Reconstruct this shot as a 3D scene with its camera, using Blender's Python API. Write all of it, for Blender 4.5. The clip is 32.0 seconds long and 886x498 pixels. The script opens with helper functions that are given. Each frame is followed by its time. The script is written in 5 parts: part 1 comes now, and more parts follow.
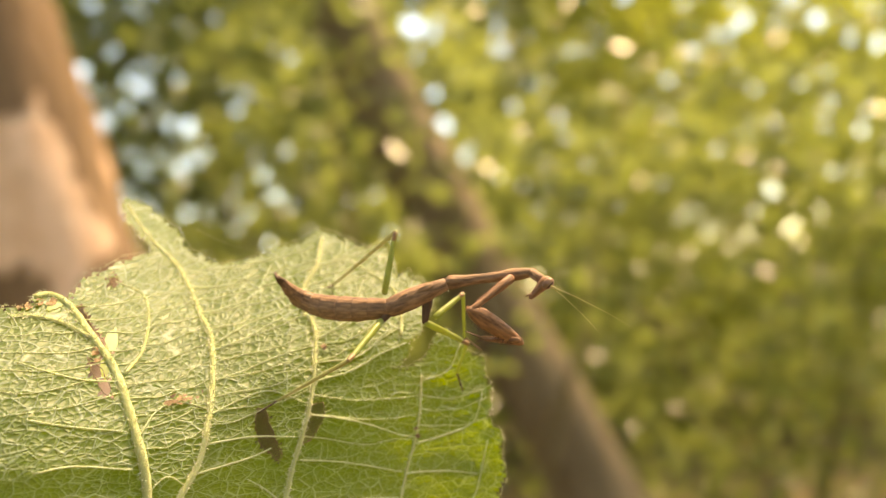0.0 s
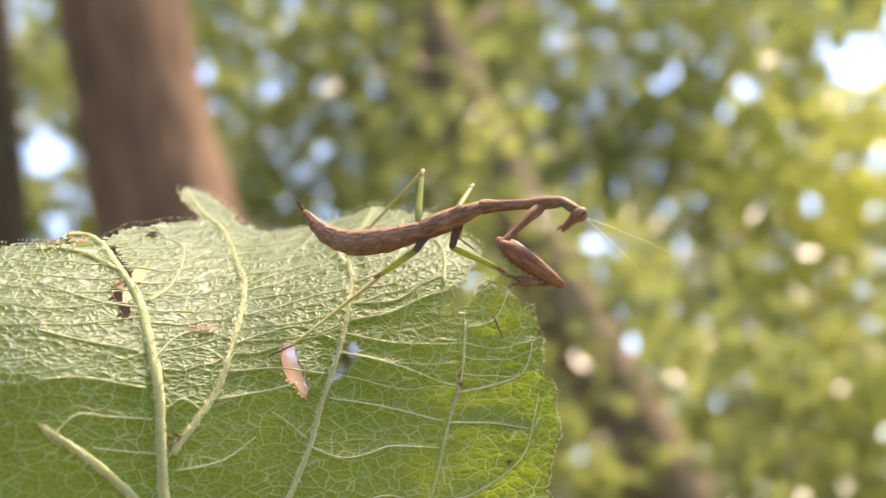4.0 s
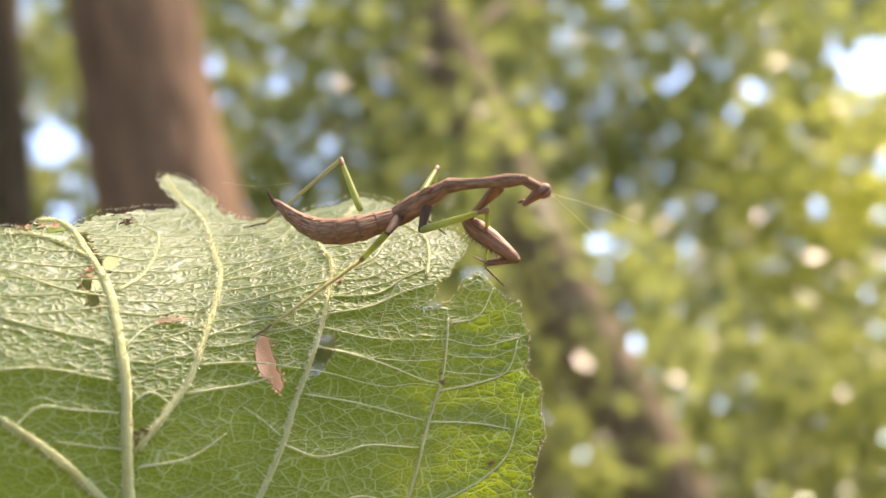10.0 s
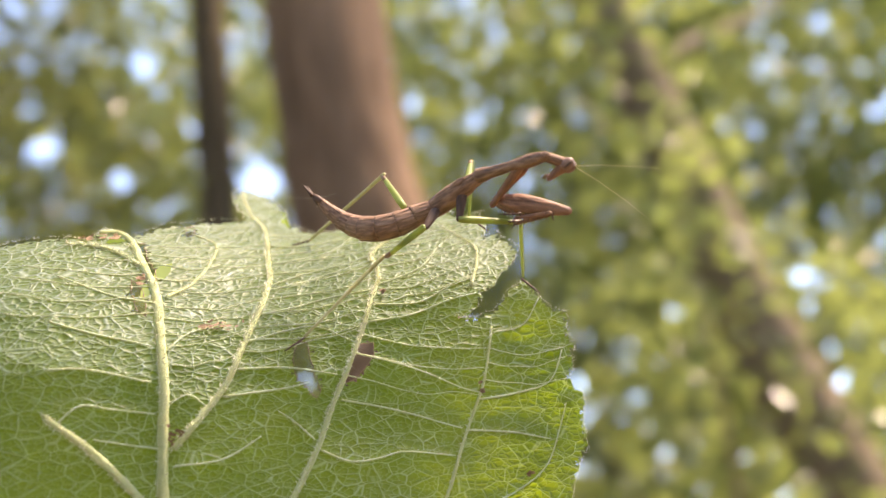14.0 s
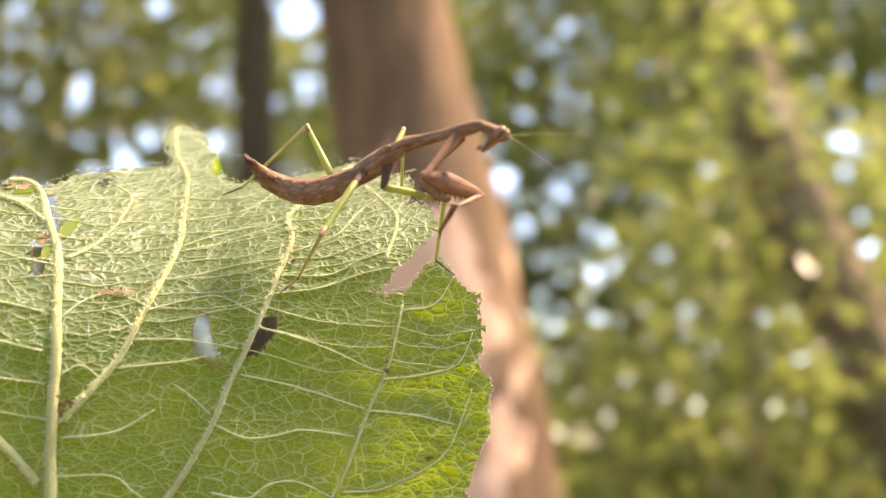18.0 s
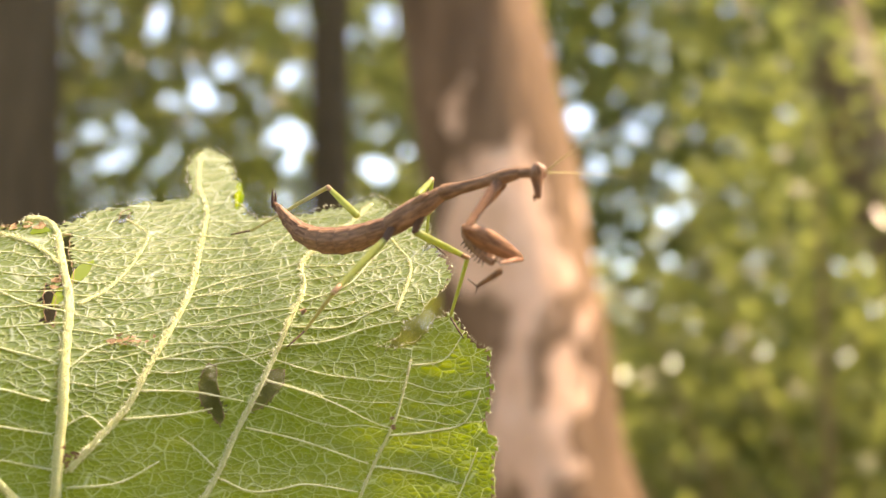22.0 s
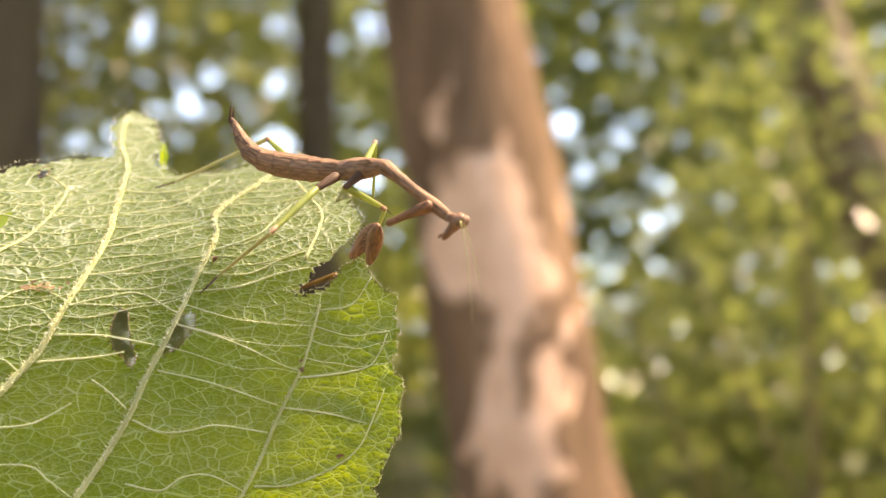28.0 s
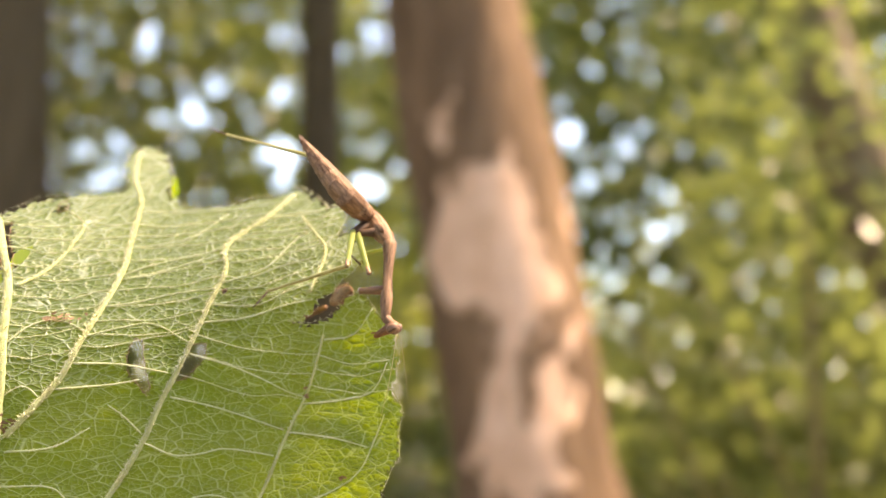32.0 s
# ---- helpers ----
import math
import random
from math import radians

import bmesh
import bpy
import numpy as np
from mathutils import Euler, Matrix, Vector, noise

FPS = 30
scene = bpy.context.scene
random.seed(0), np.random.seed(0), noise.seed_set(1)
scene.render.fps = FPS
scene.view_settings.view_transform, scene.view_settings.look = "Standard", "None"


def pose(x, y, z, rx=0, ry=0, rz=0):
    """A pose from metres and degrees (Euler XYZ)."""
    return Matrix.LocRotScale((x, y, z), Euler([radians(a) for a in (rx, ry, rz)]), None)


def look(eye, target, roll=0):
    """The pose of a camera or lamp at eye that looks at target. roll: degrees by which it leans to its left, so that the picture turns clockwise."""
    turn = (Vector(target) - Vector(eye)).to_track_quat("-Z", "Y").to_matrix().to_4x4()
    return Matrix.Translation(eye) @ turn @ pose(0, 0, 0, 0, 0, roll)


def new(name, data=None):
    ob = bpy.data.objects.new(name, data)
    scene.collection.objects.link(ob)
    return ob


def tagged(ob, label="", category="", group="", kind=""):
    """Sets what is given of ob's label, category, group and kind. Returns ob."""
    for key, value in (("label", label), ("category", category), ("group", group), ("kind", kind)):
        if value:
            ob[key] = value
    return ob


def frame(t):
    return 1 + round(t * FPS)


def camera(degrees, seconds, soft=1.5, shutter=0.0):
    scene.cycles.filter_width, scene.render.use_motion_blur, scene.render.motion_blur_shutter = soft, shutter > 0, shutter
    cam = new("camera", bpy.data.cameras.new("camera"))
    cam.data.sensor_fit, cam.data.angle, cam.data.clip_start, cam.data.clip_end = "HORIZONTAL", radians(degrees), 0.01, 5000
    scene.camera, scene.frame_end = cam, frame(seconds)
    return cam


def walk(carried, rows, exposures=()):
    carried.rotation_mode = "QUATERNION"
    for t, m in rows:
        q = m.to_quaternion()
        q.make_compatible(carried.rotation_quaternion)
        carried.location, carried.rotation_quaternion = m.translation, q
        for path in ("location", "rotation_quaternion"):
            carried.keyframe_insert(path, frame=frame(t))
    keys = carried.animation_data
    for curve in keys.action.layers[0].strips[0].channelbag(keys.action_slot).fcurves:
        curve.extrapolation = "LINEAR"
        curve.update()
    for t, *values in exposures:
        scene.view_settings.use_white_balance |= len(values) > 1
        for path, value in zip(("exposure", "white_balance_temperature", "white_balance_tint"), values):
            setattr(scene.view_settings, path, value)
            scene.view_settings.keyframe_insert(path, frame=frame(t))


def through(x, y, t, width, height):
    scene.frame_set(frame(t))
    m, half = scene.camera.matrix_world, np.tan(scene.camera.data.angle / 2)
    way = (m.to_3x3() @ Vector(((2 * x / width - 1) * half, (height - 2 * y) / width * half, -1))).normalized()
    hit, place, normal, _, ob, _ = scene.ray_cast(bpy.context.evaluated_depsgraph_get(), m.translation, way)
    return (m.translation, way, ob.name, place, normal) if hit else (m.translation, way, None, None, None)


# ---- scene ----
cam = camera(38.7, 32.0)
METRES, EYE, TILT, LEAN, TURN = 0.24, 1.25, 2.0, 8.0, 0.0
ROWS = [
    (0.0, 0.0, 0.0, 0.0, 0.0, 0.0, -0.0),
    (0.5, 0.0287, 0.0226, -0.0694, 1.49, 1.99, 0.76),
    (1.0, 0.0448, 0.0396, -0.0995, 3.53, 4.28, 1.27),
    (1.5, 0.0571, 0.0633, -0.1414, 5.3, 6.51, 1.93),
    (2.0, 0.0659, 0.0536, -0.143, 6.74, 8.34, 1.6),
    (2.5, 0.0829, 0.0679, -0.165, 7.79, 9.53, 1.76),
    (3.0, 0.0821, 0.0695, -0.168, 8.35, 10.13, 1.4),
    (3.5, 0.0807, 0.054, -0.1656, 8.63, 10.36, 1.11),
    (5.5, 0.0916, 0.0582, -0.172, 8.22, 9.91, 0.34),
    (6.0, 0.0883, 0.0701, -0.1835, 8.06, 9.83, 0.21),
    (6.5, 0.1044, 0.0675, -0.1775, 7.89, 9.83, 0.16),
    (7.0, 0.0998, 0.067, -0.1766, 7.78, 9.85, -0.02),
    (7.5, 0.1022, 0.0648, -0.1711, 7.81, 9.91, 0.23),
    (8.0, 0.0956, 0.0651, -0.1653, 7.81, 9.98, 0.08),
    (8.5, 0.1056, 0.0659, -0.1661, 7.84, 10.03, 0.05),
    (9.0, 0.0982, 0.0821, -0.1755, 7.94, 10.04, 0.12),
    (9.5, 0.0969, 0.0796, -0.164, 8.13, 10.07, -0.02),
    (10.0, 0.0905, 0.0809, -0.1633, 8.76, 10.16, -0.1),
    (10.5, 0.1196, 0.0804, -0.1589, 9.87, 10.36, -0.33),
    (11.0, 0.1272, 0.1005, -0.1622, 11.59, 10.65, -0.49),
    (11.5, 0.1469, 0.0976, -0.1621, 13.39, 11.01, -0.57),
    (12.0, 0.1667, 0.0958, -0.1673, 15.0, 11.34, -0.75),
    (12.5, 0.1712, 0.0978, -0.179, 16.28, 11.56, -0.93),
    (13.0, 0.1849, 0.104, -0.1771, 17.06, 11.69, -0.94),
    (13.5, 0.1748, 0.1014, -0.1774, 17.61, 11.71, -1.37),
    (15.5, 0.1829, 0.1001, -0.1711, 17.22, 11.02, -2.07),
    (16.0, 0.1867, 0.0796, -0.1544, 17.09, 10.7, -2.49),
    (16.5, 0.1941, 0.0877, -0.1396, 16.57, 9.49, -3.08),
    (17.0, 0.2118, 0.1144, -0.1258, 17.04, 7.32, -3.7),
    (17.5, 0.2295, 0.1288, -0.1149, 17.93, 5.72, -4.37),
    (18.0, 0.2286, 0.1326, -0.0969, 18.7, 4.35, -5.03),
    (18.5, 0.2297, 0.1283, -0.059, 19.84, 3.54, -5.65),
    (19.0, 0.2304, 0.1408, -0.0485, 20.58, 2.53, -6.12),
    (19.5, 0.2437, 0.1573, -0.0479, 21.21, 1.85, -6.4),
    (20.0, 0.2722, 0.1639, -0.0385, 21.56, 1.26, -6.34),
    (20.5, 0.2731, 0.154, -0.0376, 21.77, 1.15, -6.51),
    (21.0, 0.2685, 0.144, -0.0301, 21.89, 1.12, -6.6),
    (21.5, 0.2663, 0.1423, -0.0348, 21.94, 1.07, -6.63),
    (22.0, 0.2504, 0.1467, -0.0287, 21.87, 1.08, -6.91),
    (22.5, 0.2507, 0.1534, -0.0385, 21.78, 1.09, -6.93),
    (23.0, 0.2528, 0.1445, -0.0294, 21.72, 1.04, -6.96),
    (23.5, 0.2544, 0.1205, -0.026, 21.52, 1.19, -7.1),
    (24.0, 0.2642, 0.1138, -0.0203, 21.56, 1.16, -6.95),
    (24.5, 0.2704, 0.1206, -0.0253, 21.39, 1.3, -7.02),
    (25.0, 0.2644, 0.12, -0.0167, 21.3, 1.34, -7.01),
    (25.5, 0.2894, 0.1377, -0.0475, 21.21, 1.3, -6.82),
    (27.5, 0.2901, 0.1365, -0.0485, 21.34, 1.42, -6.51),
    (28.0, 0.3029, 0.1473, -0.057, 21.38, 1.48, -6.4),
    (28.5, 0.3045, 0.1399, -0.0555, 21.35, 1.54, -6.47),
    (29.0, 0.3011, 0.1251, -0.0489, 21.31, 1.6, -6.51),
    (29.5, 0.3011, 0.116, -0.0453, 21.31, 1.64, -6.44),
    (30.0, 0.3061, 0.1087, -0.036, 21.33, 1.69, -6.46),
    (30.5, 0.3075, 0.1183, -0.0399, 21.42, 1.79, -6.41),
    (31.0, 0.3158, 0.1197, -0.0405, 21.48, 1.8, -6.38),
    (31.5, 0.3107, 0.1086, -0.0403, 21.5, 1.84, -6.36),
    (32.0, 0.3208, 0.1092, -0.0432, 21.57, 1.85, -6.49),
]
walk(cam, [(t, pose(0, 0, EYE, TILT, LEAN, TURN) @ pose(METRES * x, METRES * y, METRES * z, 90 + pitch, roll, yaw)) for t, x, y, z, yaw, pitch, roll in ROWS],
     exposures=[(0.0, 2.6, 21000, 14), (1.0, 2.63, 17500, 16), (2.0, 2.68, 10300, 22), (3.5, 2.68, 9200, 22), (16.0, 2.72, 9200, 22), (18.0, 2.84, 10900, 21), (20.0, 2.88, 12200, 20), (32.0, 2.86, 11800, 20)])
cam.data.dof.use_dof = True
cam.data.dof.focus_distance = 0.166
cam.data.dof.aperture_fstop = 17.0

# ---- light: a forest sun through the canopy, and the sky ----
SUN_TO = Vector((0.40, 0.24, 0.88)).normalized()
world = bpy.data.worlds.new("sky")
scene.world = world
world.use_nodes = True
wn = world.node_tree.nodes
sky = wn.new("ShaderNodeTexSky")
sky.sky_type = "NISHITA"
sky.sun_disc = False
sky.dust_density, sky.ozone_density = 0.0, 4.0
sky.altitude = 3000
sky.sun_elevation = math.asin(SUN_TO.z)
sky.sun_rotation = math.atan2(SUN_TO.x, SUN_TO.y)
world.node_tree.links.new(sky.outputs[0], wn["Background"].inputs[0])
wn["Background"].inputs[1].default_value = 0.15
sun_data = bpy.data.lights.new("sun", "SUN")
sun_data.energy, sun_data.angle, sun_data.color = 2.1, radians(12), (1.0, 0.96, 0.90)
sun = new("sun", sun_data)
sun.matrix_world = look(SUN_TO * 20, (0, 0, 0))


# ---- materials ----
def nodes_of(name):
    m = bpy.data.materials.new(name)
    m.use_nodes = True
    return m, m.node_tree.nodes, m.node_tree.links


def ramp(nt, fac, stops):
    r = nt.nodes.new("ShaderNodeValToRGB")
    nt.links.new(fac, r.inputs[0])
    while len(r.color_ramp.elements) < len(stops):
        r.color_ramp.elements.new(0.5)
    for e, (p, c) in zip(r.color_ramp.elements, stops):
        e.position, e.color = p, (*c, 1)
    return r.outputs[0]


def noise_tex(nt, scale, detail=4, coord="Object", stretch=(1, 1, 1)):
    tc = nt.nodes.new("ShaderNodeTexCoord")
    mp = nt.nodes.new("ShaderNodeMapping")
    mp.inputs["Scale"].default_value = stretch
    n = nt.nodes.new("ShaderNodeTexNoise")
    n.inputs["Scale"].default_value, n.inputs["Detail"].default_value = scale, detail
    nt.links.new(tc.outputs[coord], mp.inputs[0])
    nt.links.new(mp.outputs[0], n.inputs["Vector"])
    return n.outputs["Fac"]


def bump(nt, height, strength, distance, before=None):
    b = nt.nodes.new("ShaderNodeBump")
    b.inputs["Strength"].default_value, b.inputs["Distance"].default_value = strength, distance
    nt.links.new(height, b.inputs["Height"])
    if before:
        nt.links.new(before, b.inputs["Normal"])
    return b.outputs[0]


def rough_material(name, dark, light, rough, scale, stretch=(1, 1, 1), relief=0.002, fine=6.0, spec=0.4):
    """A mottled, grained surface: two scales of colour, and relief."""
    m, n, l = nodes_of(name)
    p = n["Principled BSDF"]
    a = noise_tex(m.node_tree, scale, 5, stretch=stretch)
    b = noise_tex(m.node_tree, scale * fine, 4, stretch=stretch)
    mix = n.new("ShaderNodeMix")
    mix.inputs[0].default_value = 0.45
    l.new(a, mix.inputs[2]), l.new(b, mix.inputs[3])
    l.new(ramp(m.node_tree, mix.outputs[0], [(0.32, dark), (0.68, light)]), p.inputs["Base Color"])
    p.inputs["Roughness"].default_value = rough
    p.inputs["Specular IOR Level"].default_value = spec
    l.new(bump(m.node_tree, mix.outputs[0], 0.8, relief), p.inputs["Normal"])
    return m


def foliage_material(name, front, through, rough=0.25, share=0.5):
    """Leaf tissue: a soft gloss, and light that comes through."""
    m, n, l = nodes_of(name)
    p = n["Principled BSDF"]
    info = n.new("ShaderNodeNewGeometry")
    tone = ramp(m.node_tree, info.outputs["Random Per Island"], [(0.0, tuple(c * 0.6 for c in front)), (1.0, tuple(c * 1.35 for c in front))])
    l.new(tone, p.inputs["Base Color"])
    p.inputs["Roughness"].default_value = rough
    t = n.new("ShaderNodeBsdfTranslucent")
    tone2 = ramp(m.node_tree, info.outputs["Random Per Island"], [(0.0, tuple(c * 0.7 for c in through)), (1.0, tuple(c * 1.2 for c in through))])
    l.new(tone2, t.inputs[0])
    mx = n.new("ShaderNodeMixShader")
    mx.inputs[0].default_value = share
    l.new(p.outputs[0], mx.inputs[1]), l.new(t.outputs[0], mx.inputs[2])
    l.new(mx.outputs[0], n["Material Output"].inputs[0])
    return m


def blade_material():
    """Underside of a downy leaf: a pale raised net of small veins over green tissue, light shining through."""
    m, n, l = nodes_of("leaf_underside")
    nt = m.node_tree
    p = n["Principled BSDF"]
    tc = n.new("ShaderNodeTexCoord")
    mp = n.new("ShaderNodeMapping")
    mp.inputs["Scale"].default_value = (480, 0, 700)
    mp.inputs["Rotation"].default_value = (0, 0.25, 0)
    l.new(tc.outputs["Object"], mp.inputs[0])
    warp = n.new("ShaderNodeTexNoise")
    warp.inputs["Scale"].default_value, warp.inputs["Detail"].default_value = 1.3, 1
    l.new(mp.outputs[0], warp.inputs["Vector"])
    wv = n.new("ShaderNodeVectorMath")
    wv.operation = "MULTIPLY_ADD"
    wv.inputs[1].default_value = (0.16, 0, 0.16)
    l.new(warp.outputs["Color"], wv.inputs[0]), l.new(mp.outputs[0], wv.inputs[2])

    def net(scale, width, strength):
        v = n.new("ShaderNodeTexVoronoi")
        v.feature = "DISTANCE_TO_EDGE"
        v.inputs["Scale"].default_value = scale
        l.new(wv.outputs[0], v.inputs["Vector"])
        r = n.new("ShaderNodeMapRange")
        r.interpolation_type = "SMOOTHSTEP"
        r.inputs["From Max"].default_value = width
        r.inputs["To Min"].default_value, r.inputs["To Max"].default_value = strength, 0
        l.new(v.outputs["Distance"], r.inputs["Value"])
        return r.outputs[0]

    def math_node(op, a, b):
        q = n.new("ShaderNodeMath")
        q.operation = op
        for k, x in enumerate((a, b)):
            if isinstance(x, float):
                q.inputs[k].default_value = x
            else:
                l.new(x, q.inputs[k])
        return q.outputs[0]

    lines = math_node("MAXIMUM", net(0.85, 0.050, 0.85), net(2.0, 0.075, 0.42))
    broken = noise_tex(nt, 210, 3)
    lines = math_node("MULTIPLY", lines, ramp(nt, broken, [(0.25, (0.35, 0.35, 0.35)), (0.6, (1, 1, 1))]))
    pillow = math_node("ADD", net(0.85, 0.36, 0.6), net(2.0, 0.32, 0.45))
    blotch = noise_tex(nt, 60, 5)
    grain = noise_tex(nt, 2600, 2)
    fleck = math_node("MULTIPLY", ramp(nt, noise_tex(nt, 3600, 1), [(0.60, (0, 0, 0)), (0.72, (1, 1, 1))]), 0.35)
    pale = math_node("MAXIMUM", lines, fleck)
    tissue = ramp(nt, blotch, [(0.3, (0.052, 0.125, 0.035)), (0.7, (0.09, 0.18, 0.075))])
    mixc = n.new("ShaderNodeMix")
    mixc.data_type = "RGBA"
    l.new(math_node("MULTIPLY", pale, 0.95), mixc.inputs[0]), l.new(tissue, mixc.inputs[6])
    mixc.inputs[7].default_value = (0.50, 0.62, 0.57, 1)
    l.new(mixc.outputs[2], p.inputs["Base Color"])
    p.inputs["Roughness"].default_value = 0.47
    p.inputs["Specular IOR Level"].default_value = 0.7
    p.inputs["Sheen Weight"].default_value = 0.3
    b0 = bump(nt, pillow, 1.0, 0.00016)
    b1 = bump(nt, lines, 0.9, 0.00008, b0)
    l.new(bump(nt, grain, 0.8, 0.00009, b1), p.inputs["Normal"])
    t = n.new("ShaderNodeBsdfTranslucent")
    mixt = n.new("ShaderNodeMix")
    mixt.data_type = "RGBA"
    l.new(math_node("MULTIPLY", lines, 0.7), mixt.inputs[0])
    l.new(ramp(nt, blotch, [(0.3, (0.25, 0.37, 0.001)), (0.7, (0.38, 0.47, 0.002))]), mixt.inputs[6])
    mixt.inputs[7].default_value = (0.62, 0.72, 0.12, 1)
    l.new(mixt.outputs[2], t.inputs[0])
    l.new(b1, t.inputs["Normal"])
    mx = n.new("ShaderNodeMixShader")
    mx.inputs[0].default_value = 0.58
    l.new(p.outputs[0], mx.inputs[1]), l.new(t.outputs[0], mx.inputs[2])
    l.new(mx.outputs[0], n["Material Output"].inputs[0])
    return m


BLADE = blade_material()


def thin_material(name, dark, light, through, rough, scale, relief, share, stretch=(1, 1, 1)):
    """Pale, rough, slightly see-through living tissue."""
    m = rough_material(name, dark, light, rough, scale, stretch, relief)
    n, l = m.node_tree.nodes, m.node_tree.links
    t = n.new("ShaderNodeBsdfTranslucent")
    t.inputs[0].default_value = (*through, 1)
    mx = n.new("ShaderNodeMixShader")
    mx.inputs[0].default_value = share
    l.new(n["Principled BSDF"].outputs[0], mx.inputs[1]), l.new(t.outputs[0], mx.inputs[2])
    l.new(mx.outputs[0], n["Material Output"].inputs[0])
    return m


VEIN = thin_material("vein_tissue", (0.49, 0.57, 0.33), (0.70, 0.76, 0.53), (0.80, 0.85, 0.45), 0.6, 900, 0.0004, 0.25)
RIB = thin_material("rib_tissue", (0.50, 0.55, 0.25), (0.74, 0.77, 0.44), (0.80, 0.85, 0.40), 0.65, 1100, 0.0005, 0.25)
HAIR = rough_material("leaf_down", (0.70, 0.70, 0.46), (0.86, 0.84, 0.64), 0.6, 300, relief=0.0)
SCAR = rough_material("dead_tissue", (0.14, 0.075, 0.04), (0.40, 0.27, 0.16), 0.8, 500, relief=0.0003)
CHITIN = rough_material("brown_chitin", (0.075, 0.037, 0.025), (0.43, 0.245, 0.16), 0.62, 1300, (1, 1, 0.2), 0.0003, 2.6, 0.3)
CHITIN_DARK = rough_material("dark_chitin", (0.055, 0.027, 0.018), (0.15, 0.078, 0.05), 0.65, 1200, (1, 1, 0.2), 0.0002, 2.6)
CHITIN_RED = rough_material("rusty_chitin", (0.085, 0.036, 0.022), (0.42, 0.20, 0.115), 0.55, 1200, (1, 1, 0.22), 0.0002, 2.6)
LEG_GREEN = thin_material("green_leg", (0.23, 0.29, 0.08), (0.38, 0.43, 0.15), (0.55, 0.62, 0.22), 0.4, 300, 0.00008, 0.4, (1, 0.3, 1))
LEG_TAN = rough_material("tan_leg", (0.36, 0.34, 0.12), (0.56, 0.50, 0.23), 0.4, 300, (1, 0.3, 1), 0.00008)
EYE_MAT = rough_material("insect_eye", (0.20, 0.10, 0.07), (0.31, 0.18, 0.13), 0.4, 900, relief=0.00002)
RIM_MAT = rough_material("pale_chitin", (0.20, 0.11, 0.065), (0.42, 0.26, 0.165), 0.45, 600, relief=0.00008)


def sun_fleck_bark():
    """Brown ridged bark with sun flecks painted as ragged pink patches on one stretch."""
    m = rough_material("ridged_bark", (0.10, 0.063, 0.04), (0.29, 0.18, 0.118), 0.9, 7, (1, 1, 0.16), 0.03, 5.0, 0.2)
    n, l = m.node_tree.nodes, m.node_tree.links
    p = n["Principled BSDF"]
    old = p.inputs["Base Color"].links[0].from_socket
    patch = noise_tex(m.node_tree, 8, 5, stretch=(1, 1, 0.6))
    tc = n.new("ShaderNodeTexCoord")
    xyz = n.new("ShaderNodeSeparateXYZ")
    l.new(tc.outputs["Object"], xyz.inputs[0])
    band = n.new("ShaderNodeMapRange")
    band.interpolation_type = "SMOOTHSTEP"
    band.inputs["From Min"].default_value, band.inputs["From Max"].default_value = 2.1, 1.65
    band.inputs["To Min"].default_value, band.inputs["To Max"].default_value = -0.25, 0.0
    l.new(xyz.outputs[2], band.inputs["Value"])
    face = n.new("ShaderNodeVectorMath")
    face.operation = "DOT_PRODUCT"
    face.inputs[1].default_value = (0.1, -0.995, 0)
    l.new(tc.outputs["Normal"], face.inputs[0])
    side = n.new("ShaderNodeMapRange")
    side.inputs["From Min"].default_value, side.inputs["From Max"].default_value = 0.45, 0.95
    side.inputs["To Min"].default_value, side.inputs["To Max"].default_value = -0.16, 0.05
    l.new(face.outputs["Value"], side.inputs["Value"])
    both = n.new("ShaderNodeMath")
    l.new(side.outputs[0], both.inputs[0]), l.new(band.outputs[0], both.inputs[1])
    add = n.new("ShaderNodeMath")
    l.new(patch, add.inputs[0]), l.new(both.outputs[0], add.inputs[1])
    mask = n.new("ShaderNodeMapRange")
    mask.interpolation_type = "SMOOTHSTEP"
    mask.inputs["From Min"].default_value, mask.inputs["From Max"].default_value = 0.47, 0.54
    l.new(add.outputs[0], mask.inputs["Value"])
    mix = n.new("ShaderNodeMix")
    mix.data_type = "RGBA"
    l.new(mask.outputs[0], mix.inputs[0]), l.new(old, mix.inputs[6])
    # pink of the painted sun flecks, mixed into the bark colour
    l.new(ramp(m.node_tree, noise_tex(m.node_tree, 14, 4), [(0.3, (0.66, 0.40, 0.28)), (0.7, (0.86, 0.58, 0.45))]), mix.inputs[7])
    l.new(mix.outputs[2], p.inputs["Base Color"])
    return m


BARK = sun_fleck_bark()
# darkened copy of the bark: deep shade is put into its colour
BARK_DARK = rough_material("shade_dark_bark", (0.05, 0.038, 0.023), (0.14, 0.105, 0.068), 0.9, 7, (1, 1, 0.16), 0.03, 5.0, 0.2)
BARK_PALE = rough_material("smooth_bark", (0.11, 0.085, 0.058), (0.25, 0.195, 0.135), 0.9, 7, (1, 1, 0.16), 0.02, 5.0, 0.2)
GROUND = rough_material("leaf_litter", (0.05, 0.04, 0.02), (0.16, 0.12, 0.06), 0.9, 3, relief=0.05)
STEM = rough_material("woody_stem", (0.10, 0.07, 0.035), (0.22, 0.17, 0.08), 0.8, 60, (1, 1, 0.2), 0.001)
# LEAF_A, B, D: one leaf colour in steps, painting shaded to sunlit foliage
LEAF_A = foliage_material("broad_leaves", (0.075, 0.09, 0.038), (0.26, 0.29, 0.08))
LEAF_B = foliage_material("lighter_leaves", (0.12, 0.14, 0.06), (0.37, 0.44, 0.13))
